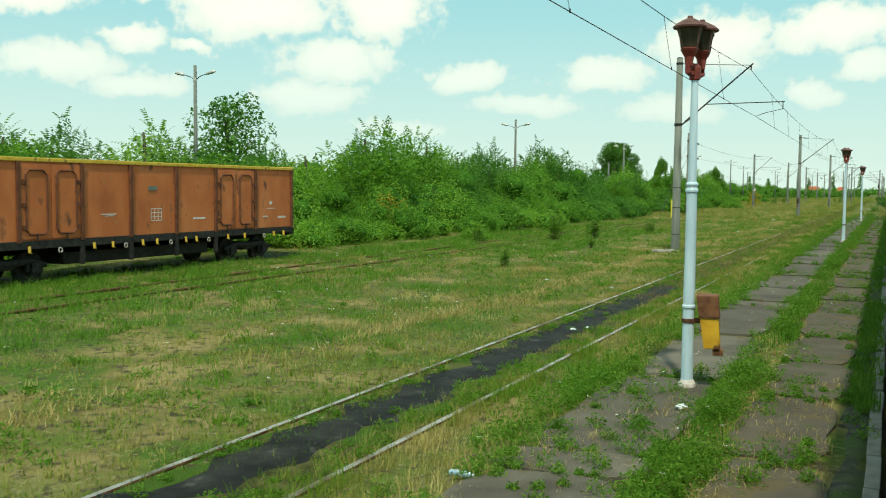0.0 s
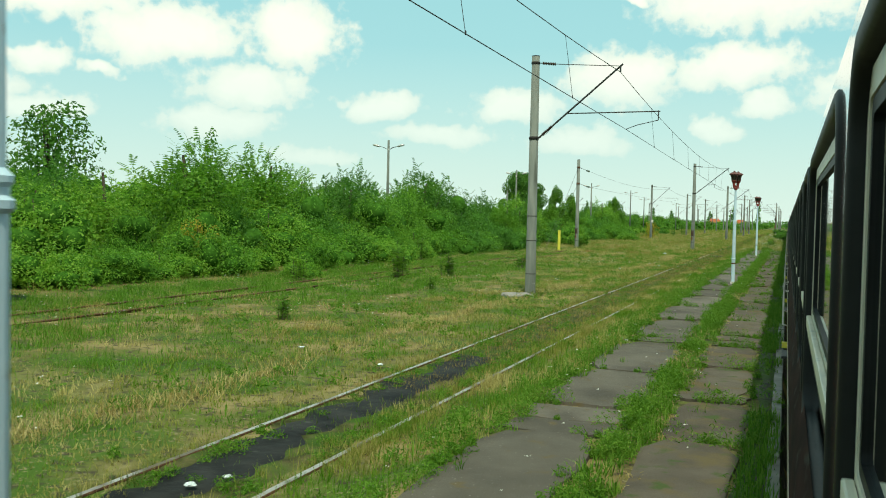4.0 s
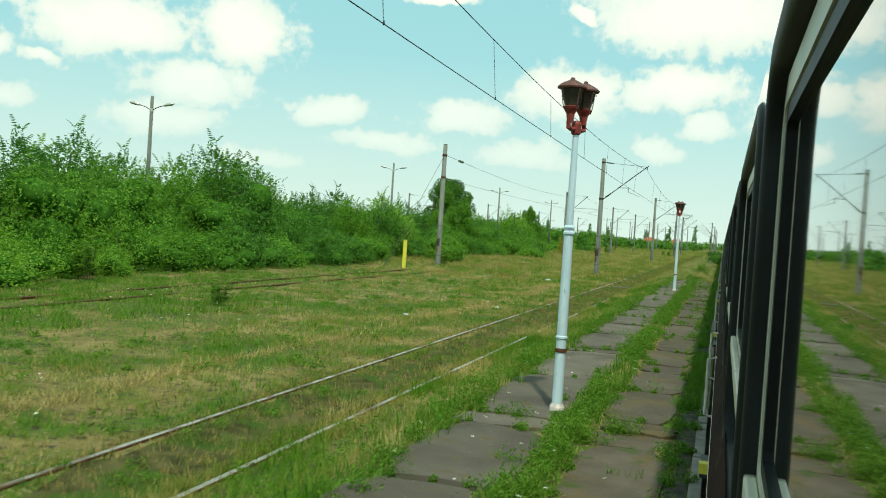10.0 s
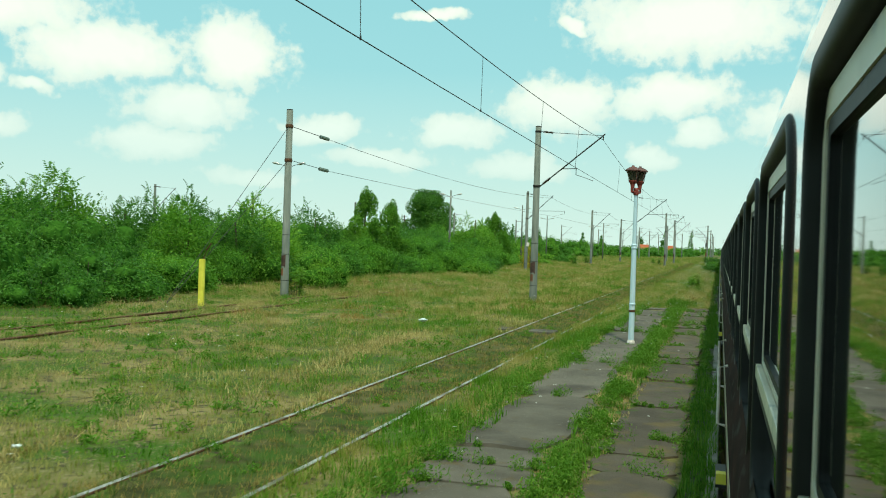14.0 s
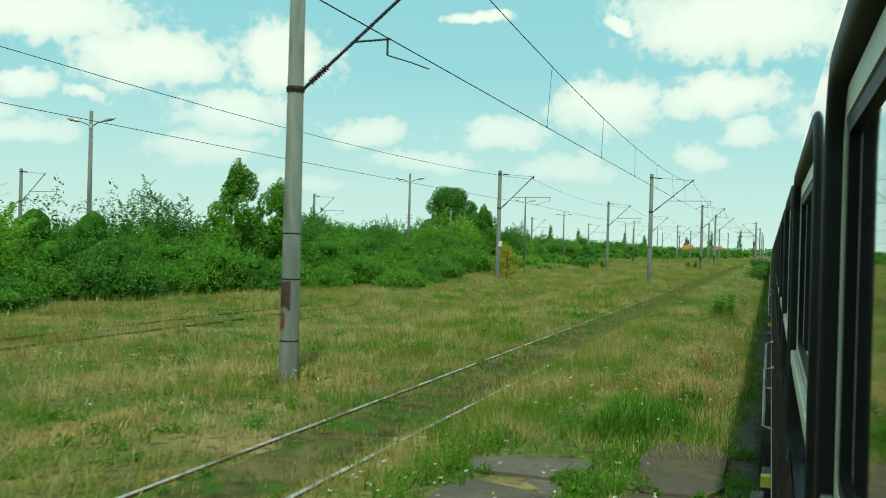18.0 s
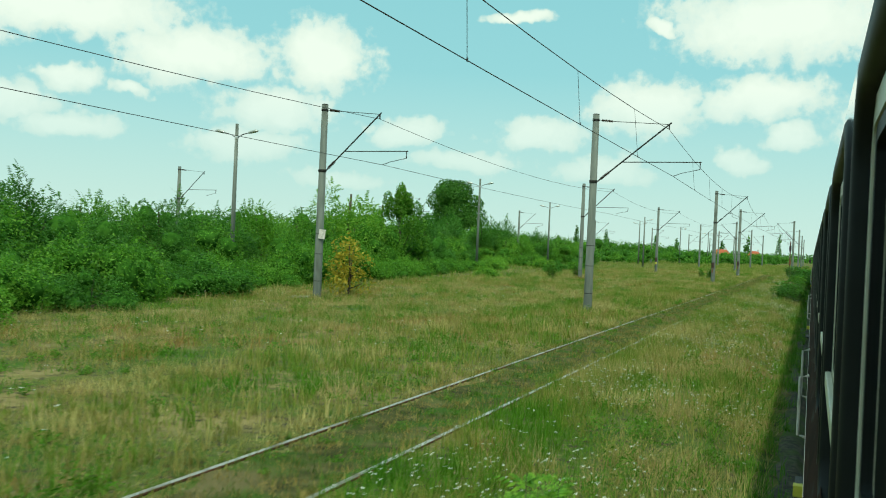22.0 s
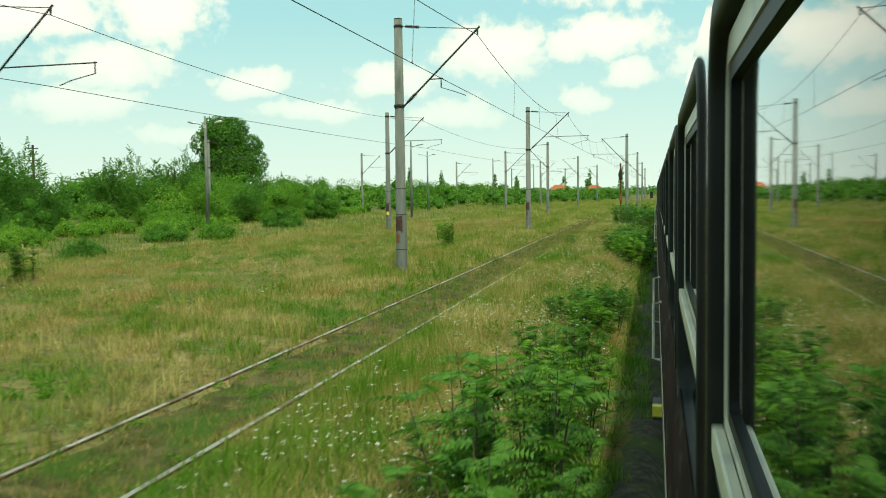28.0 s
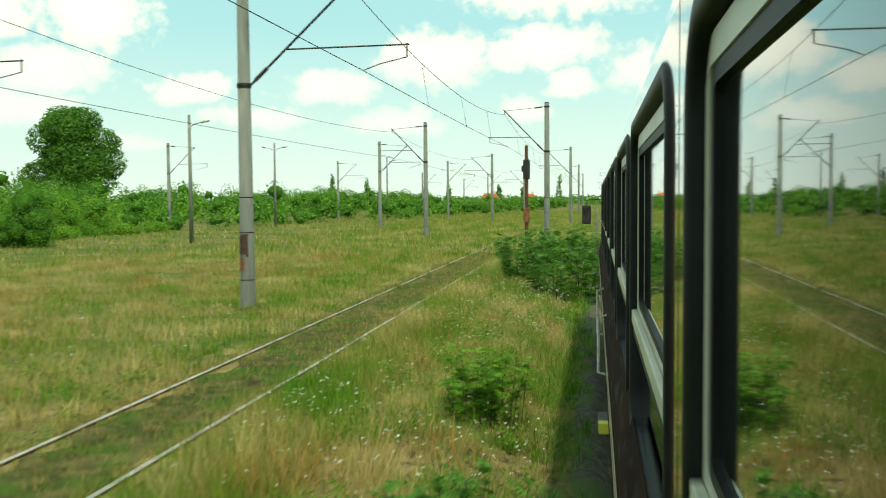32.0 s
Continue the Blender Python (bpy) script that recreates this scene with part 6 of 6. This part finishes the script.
# bank between the clear track and the platform
x, y = tufts(9500, 11, 0.07, -4.35, -2.85, -6, 262, r, lambda x, y: 1.0 * ~on_slabs(x, y))
h = r.uniform(0.08, 0.30, len(x)) * (0.8 + 0.8 * late(y))
blades("bank_grass", x, y, h, r.uniform(0.007, 0.016, len(x)), M["grass"], "mixed green and dry grass on the bank", r, 0.8, bent=False)
x, y = tufts(3600, 12, 0.08, -4.1, -2.75, -6, 262, r, lambda x, y: 1.0 * (patchy(x * 2, y, 1.3, 5) > 0.48))
blades("lush_grass", x, y, r.uniform(0.08, 0.30, len(x)), r.uniform(0.008, 0.018, len(x)), M["grass_green"], "lush green weeds along the platform edge", r, 0.8)
# platform growth: in the strips between and beside the slabs, and in their joints
x, y = tufts(1500, 12, 0.06, -1.76, -1.28, -6, PLAT_END, r, lambda x, y: 0.12 + 0.88 * (patchy(x * 3, y, 2.0, 9) > 0.5))
blades("platform_weeds", x, y, r.uniform(0.05, 0.24, len(x)), r.uniform(0.007, 0.016, len(x)), M["grass_green"], "bright green weeds between the platform slabs", r, 1.0, "weeds", 0.02)
x, y = tufts(1500, 10, 0.05, -1.85, -1.2, -6, PLAT_END, r)
blades("platform_straw", x, y, r.uniform(0.03, 0.12, len(x)), r.uniform(0.006, 0.012, len(x)), M["straw"], "short dry growth on the platform soil", r, 1.2, "grass", 0.01)
x, y = tufts(2200, 14, 0.06, -0.34, -0.03, -6, PLAT_END, r, lambda x, y: 1.0 * (patchy(x, y, 1.7, 2) > 0.42))
blades("platform_weeds", x, y, r.uniform(0.05, 0.26, len(x)), r.uniform(0.006, 0.014, len(x)), M["grass_green"], "green weeds along the platform kerb", r, 0.8, "weeds", 0.02)
x, y = tufts(900, 12, 0.05, -2.95, -0.2, -6, PLAT_END, r, lambda x, y: 0.5 * on_slabs(x, y) * (np.abs((y / 1.9) % 1.0 - 0.5) > 0.44))
blades("joint_weeds", x, y, r.uniform(0.04, 0.14, len(x)), r.uniform(0.006, 0.014, len(x)), M["grass_green"], "weeds in the joints of the slabs", r, 1.0, "weeds", 0.04)
# tall dry grass beside the train once the platform has ended
x, y = tufts(12000, 11, 0.09, -4.2, -0.42, PLAT_END - 1, 262, r)
h = r.uniform(0.06, 0.36, len(x)) * (0.55 + 0.8 * patchy(x, y, 1.3, 2))
blades("tall_grass", x, y, h, r.uniform(0.006, 0.014, len(x)), M["grass"], "tall mixed grass beside the train", r, 1.5, bent=False)
x, y, h = mounds(1700, 120, 0.34, 0.40, -3.8, -0.6, PLAT_END - 1, 262, r, lambda x, y: 1.0 * (patchy(x * 1.5, y, 1.2, 6) > 0.47))
blades("dry_grass", x, y, h, r.uniform(0.003, 0.007, len(x)), M["straw"], "tall dry straw grass beside the train", r, 2.2, bent=False)
x, y, h = mounds(500, 60, 0.34, 0.5, -3.8, -0.75, PLAT_END + 2, 262, r, lambda x, y: 1.0 * (patchy(x * 1.5, y, 1.0, 26) > 0.52))
blades("seed_stems", x, y, h, r.uniform(0.005, 0.012, len(x)), M["seed"], "orange-brown seeding grass beside the train", r, 1.4)
x, y, h = mounds(420, 50, 0.2, 0.4, -0.75, -0.12, PLAT_END + 1, 262, r)
blades("verge_grass", x, y, h, r.uniform(0.006, 0.014, len(x)), M["grass_green"], "ragged green grass close under the train", r, 1.2)
x, y, h = mounds(10, 460, 0.42, 0.55, -2.1, -1.0, PLAT_END + 0.5, PLAT_END + 5, r)
blades("lush_grass", x, y, h, r.uniform(0.011, 0.02, len(x)), M["grass_green"], "bright green grass tuft at the platform end", r, 1.0)
x, y, h = mounds(16, 320, 0.6, 0.6, -1.9, -0.5, PLAT_END + 4, PLAT_END + 16, r)
blades("dry_grass", x, y, h, r.uniform(0.010, 0.018, len(x)), M["straw"], "heap of golden straw past the platform end", r, 1.5)
x, y = tufts(2200, 12, 0.12, -3.4, -0.6, PLAT_END, 262, r, lambda x, y: 1.0 * (patchy(x * 1.2, y, 0.9, 14) > 0.55))
blades("lush_grass", x, y, r.uniform(0.15, 0.45, len(x)), r.uniform(0.007, 0.016, len(x)), M["grass_green"], "lush green grass beside the train", r, 0.9)


# ---- leafy weeds: many small clumps, and white flowers ----
def weed_clumps(name, x, y, rad, per, size, material, label, r, squash=0.8):
    n = len(x)
    z = ground_z(x, y)
    i = np.repeat(np.arange(n), per)
    d = r.normal(size=(n * per, 3))
    d /= np.linalg.norm(d, axis=1, keepdims=True)
    d[:, 2] = np.abs(d[:, 2])
    q = r.random(n * per) ** 0.5
    c = np.stack([x[i], y[i], z[i] + 0.02], 1) + d * (rad[i] * q)[:, None] * np.array([1, 1, 1 / squash])
    v, f = leaf_quads(c, d * 0.4 + np.array([0, 0, 0.25]), size, r, 0.26)
    ob = new(name, mesh_of(name, v, f, material))
    return tagged(ob, label, "weeds", kind="stuff")


x, y = scatter(900, -1.68, -1.38, -5, PLAT_END, r, lambda x, y: 0.08 + 0.92 * (patchy(x * 0.3, y, 2.6, 9) > 0.42))
weed_clumps("leafy_weeds", x, y, r.uniform(0.08, 0.24, len(x)), 260, 0.042, M["grass_green"], "bushy bright green weeds on the platform", r)
x, y = scatter(700, -3.9, -2.8, -5, 120, r, lambda x, y: 0.2 + 0.8 * (patchy(x, y, 1.4, 21) > 0.45))
weed_clumps("leafy_weeds", x, y, r.uniform(0.10, 0.26, len(x)), 120, 0.05, M["grass_green"], "bushy bright green weeds on the bank", r)
weed_clumps("leafy_weeds", *WEED_SPOTS, r.uniform(0.07, 0.19, len(WEED_SPOTS[0])), 80, 0.04, M["grass_green"], "low leafy weeds at the edge of the mud", r, 1.3)
x, y = scatter(500, -6.0, -4.1, -5, 200, r, lambda x, y: 1.0 - 0.8 * ((y > 4) & (y < 26)))
weed_clumps("leafy_weeds", x, y, r.uniform(0.08, 0.2, len(x)), 60, 0.05, M["grass_green"], "low leafy weeds between the rails", r, 1.2)
x, y = scatter(3600, -24, -6.3, -5, 230, r, lambda x, y: 0.25 + 0.75 * (patchy(x, y, 0.9, 17) > 0.5))
weed_clumps("leafy_weeds", x, y, r.uniform(0.10, 0.34, len(x)), 46, 0.085, M["grass_green"], "leafy green weeds in the meadow", r, 1.2)
side = r.random(900)
x = np.where(side < 0.45, -3.04, np.where(side < 0.6, -1.74, np.where(side < 0.7, -1.3, -0.27))) + r.normal(size=900) * 0.09
y = r.uniform(-5, PLAT_END, 900)
weed_clumps("leafy_weeds", x, y, r.uniform(0.07, 0.2, len(x)), 150, 0.04, M["grass_green"], "bushy green weeds creeping over the slab edges", r)
x, y = scatter(420, -2.9, -0.6, PLAT_END, 262, r)
weed_clumps("leafy_weeds", x, y, r.uniform(0.15, 0.4, len(x)), 130, 0.06, M["grass_green"], "leafy green weeds beside the train", r)


foot = [(x + r.normal() * 0.28, y + r.normal() * 0.3) for x, y in MASTS + SIDING + [SIG] for _ in range(9)]
weed_clumps("leafy_weeds", np.array([q[0] for q in foot]), np.array([q[1] for q in foot]), r.uniform(0.08, 0.24, len(foot)), 120, 0.05, M["weed_dull"], "dull green weeds at the feet of the masts", r)
x, y = scatter(130, -2.9, -0.4, 3.5, 12.5, r, lambda x, y: 0.35 + 0.65 * (patchy(x * 2, y, 2.0, 71) > 0.5))
weed_clumps("leafy_weeds", x, y, r.uniform(0.06, 0.2, len(x)), 150, 0.04, M["grass_green"], "green weeds over the first platform slabs", r)
x, y = tufts(260, 14, 0.08, -2.9, -0.4, 3.0, 12.5, r)
blades("platform_straw", x, y, r.uniform(0.03, 0.12, len(x)), r.uniform(0.004, 0.008, len(x)), M["straw"], "dry straw scattered on the first slabs", r, 1.6, "grass", 0.03)
gx_, gy_ = [], []
for x0, x1, jy in JOINTS:
    for _ in range(int(r.integers(2, 10))):
        gx_.append(r.uniform(x0, x1))
        gy_.append(jy + r.normal() * 0.05)
weed_clumps("leafy_weeds", np.array(gx_), np.array(gy_), 0.05 + 0.2 * r.random(len(gx_)) ** 2, 120, 0.04, M["grass_green"], "small weeds sprouting in the slab joints", r)


def flowers(x, y, h, size, label, r):
    n = len(x)
    per = 5
    i = np.repeat(np.arange(n), per)
    c = np.stack([x[i], y[i], (ground_z(x, y) + h)[i]], 1) + r.normal(size=(n * per, 3)) * np.array([1, 1, 0.25]) * size * 0.4
    v, f = leaf_quads(c, np.tile([0, 0, 2.5], (n * per, 1)), size * 0.55, r, 0.9)
    tagged(new("white_flowers", mesh_of("white_flowers", v, f, M["petal"])), label, "flowers", kind="stuff")


x, y = scatter(3200, -22, -6.5, 0, 262, r, lambda x, y: (patchy(x, y, 1.1, 8) > 0.55) * 1.0)
flowers(x, y, r.uniform(0.2, 0.45, len(x)), 0.04, "small white wild flowers in the meadow", r)
x, y = scatter(15000, -3.9, -0.6, 84, 262, r, lambda x, y: (0.15 + 0.85 * (patchy(x, y, 1.6, 3) > 0.5)) * (0.25 + 0.75 * late(y - 25)))
flowers(x, y, r.uniform(0.15, 0.5, len(x)), 0.03, "white wild carrot flowers beside the train", r)
x, y = scatter(240, -3.6, -0.8, -4, 96, r)
flowers(x, y, r.uniform(0.12, 0.3, len(x)), 0.03, "small white flowers along the platform", r)


# ---- litter ----
def bag(x, y, z, s, seed, label, mat):
    r = random.Random(seed)
    bm = bmesh.new()
    bmesh.ops.create_icosphere(bm, subdivisions=2, radius=s)
    for v in bm.verts:
        v.co = Vector((v.co.x * r.uniform(0.5, 1.4), v.co.y * r.uniform(0.5, 1.4), v.co.z * 0.3 * r.uniform(0.3, 1.6)))
    ob = part("plastic_bag", bm, mat, None, label)
    tagged(ob, category="litter", group="litter")
    ob.matrix_world = Matrix.Translation((x, y, z + s * 0.2)) @ Matrix.Diagonal((0.55, 0.55, 0.7, 1))


for i, (x, y, s) in enumerate(((-8.7, 25.0, 0.10), (-6.5, 23.8, 0.09), (-1.95, 10.0, 0.12), (-5.25, 16.6, 0.1), (-5.1, 17.0, 0.08), (-9.3, 86.65, 0.26), (-7.0, 64.7, 0.13), (-7.8, 66.6, 0.11), (-8.4, 59.4, 0.14), (-1.9, 8.0, 0.05))):
    bag(x, y, gz(x, y) + (0.04 if x > -2.7 else 0.06), s, i, "crumpled white plastic bag lying in the grass", M["litter_white"])
bt = empty("plastic_bottle", (-3.15, 7.2, gz(-3.15, 7.2) + 0.12), "crushed blue and white plastic bottle in the grass", "bottle")
part("bottle_body", tube(bmesh.new(), [(-0.16, 0, 0), (-0.13, 0, 0), (-0.02, 0, 0.01), (0.08, 0.01, 0), (0.14, 0.01, 0), (0.18, 0.01, 0)], [0.03, 0.045, 0.04, 0.046, 0.035, 0.016], 12), M["bottle"], bt, smooth=True)
bt.matrix_world = Matrix.Translation((-3.1, 6.85, gz(-3.1, 6.85) + 0.05)) @ Matrix.Diagonal((0.62, 0.62, 0.62, 1))
part("bottle_cap", tube(bmesh.new(), [(0.18, 0.01, 0), (0.205, 0.01, 0)], 0.018, 10), M["litter_white"], bt)


# ---- old signal post by the line, and far buildings ----
st = empty("old_signal_post", (-2.86, 255.6, gz(-2.86, 255.6)), "rusty old signal post with worn boards beside the line", "post")
part("pole", tube(bmesh.new(), [(0, 0, -0.3), (0, 0, 4.9)], [0.085, 0.07], 10), M["rust"], st)
part("head", box(bmesh.new(), (-0.14, -0.12, 3.5), (0.14, 0.12, 4.3), 0.03), M["black"], st)
part("hood", box(bmesh.new(), (-0.2, -0.2, 3.8), (-0.05, -0.1, 4.05), 0.02), M["black"], st)
part("cable_box", box(bmesh.new(), (-0.13, -0.1, 1.7), (0.13, 0.1, 2.3), 0.02), M["boxrust"], st)


up = empty("utility_pole", (-76.0, 278.0, -0.2), "dark wooden utility pole with crossarms in the distance", "pole")
part("pole", tube(bmesh.new(), [(0, 0, -0.3), (0, 0, 9.4)], [0.2, 0.13], 8), M["tar"], up)
for z in (8.9, 8.2, 7.4):
    part("crossarm", box(bmesh.new(), (-0.75, -0.06, z), (0.75, 0.06, z + 0.12)), M["tar"], up)


def house(x, y, w, d, h, rise):
    top = empty("house", (x, y, -0.2), "distant pale house with red tiled roof", "house", "far houses")
    part("wall", box(bmesh.new(), (-w / 2, -d / 2, 0), (w / 2, d / 2, h)), M["plaster"], top)
    bm = bmesh.new()
    a = [bm.verts.new(p) for p in ((-w / 2 - .4, -d / 2 - .4, h), (w / 2 + .4, -d / 2 - .4, h), (w / 2 + .4, d / 2 + .4, h), (-w / 2 - .4, d / 2 + .4, h), (-w / 2 + 1, 0, h + rise), (w / 2 - 1, 0, h + rise))]
    for f in ((0, 1, 5, 4), (1, 2, 5), (2, 3, 4, 5), (3, 0, 4), (3, 2, 1, 0)):
        bm.faces.new([a[i] for i in f])
    roof = part("roof", bm, M["roof"], top, "red tiled roof")
    part("chimney", box(bmesh.new(), (w * 0.2, -0.4, h + rise * 0.4), (w * 0.2 + 0.8, 0.4, h + rise + 0.8)), M["plaster"], roof)
    for i in range(3):
        for fl in range(max(1, int(h / 3))):
            part("window", box(bmesh.new(), (-w / 2 + w * (i + 0.65) / 3 - 0.6, -d / 2 - 0.03, 1.0 + fl * 3), (-w / 2 + w * (i + 0.65) / 3 + 0.6, -d / 2 + 0.03, 2.5 + fl * 3)), M["window_dark"], top)


for x, y, w, h in ((-40, 576, 6.5, 3.2), (-26, 590, 5.5, 3.0)):
    house(x, y, w, 6, h, 2.2)
shed = empty("industrial_hall", (-112.0, 300.0, -0.2), "distant pale industrial hall with flat roof", "building")
part("wall", box(bmesh.new(), (-6, -5, 0), (6, 5, 4.3)), M["plaster"], shed)
part("roof", box(bmesh.new(), (-6.4, -5.4, 4.3), (6.4, 5.4, 4.7)), M["kerb"], shed)
for i in range(4):
    part("window", box(bmesh.new(), (-5.3 + i * 3, -5.04, 2.2), (-3.6 + i * 3, -4.98, 3.6)), M["window_dark"], shed)
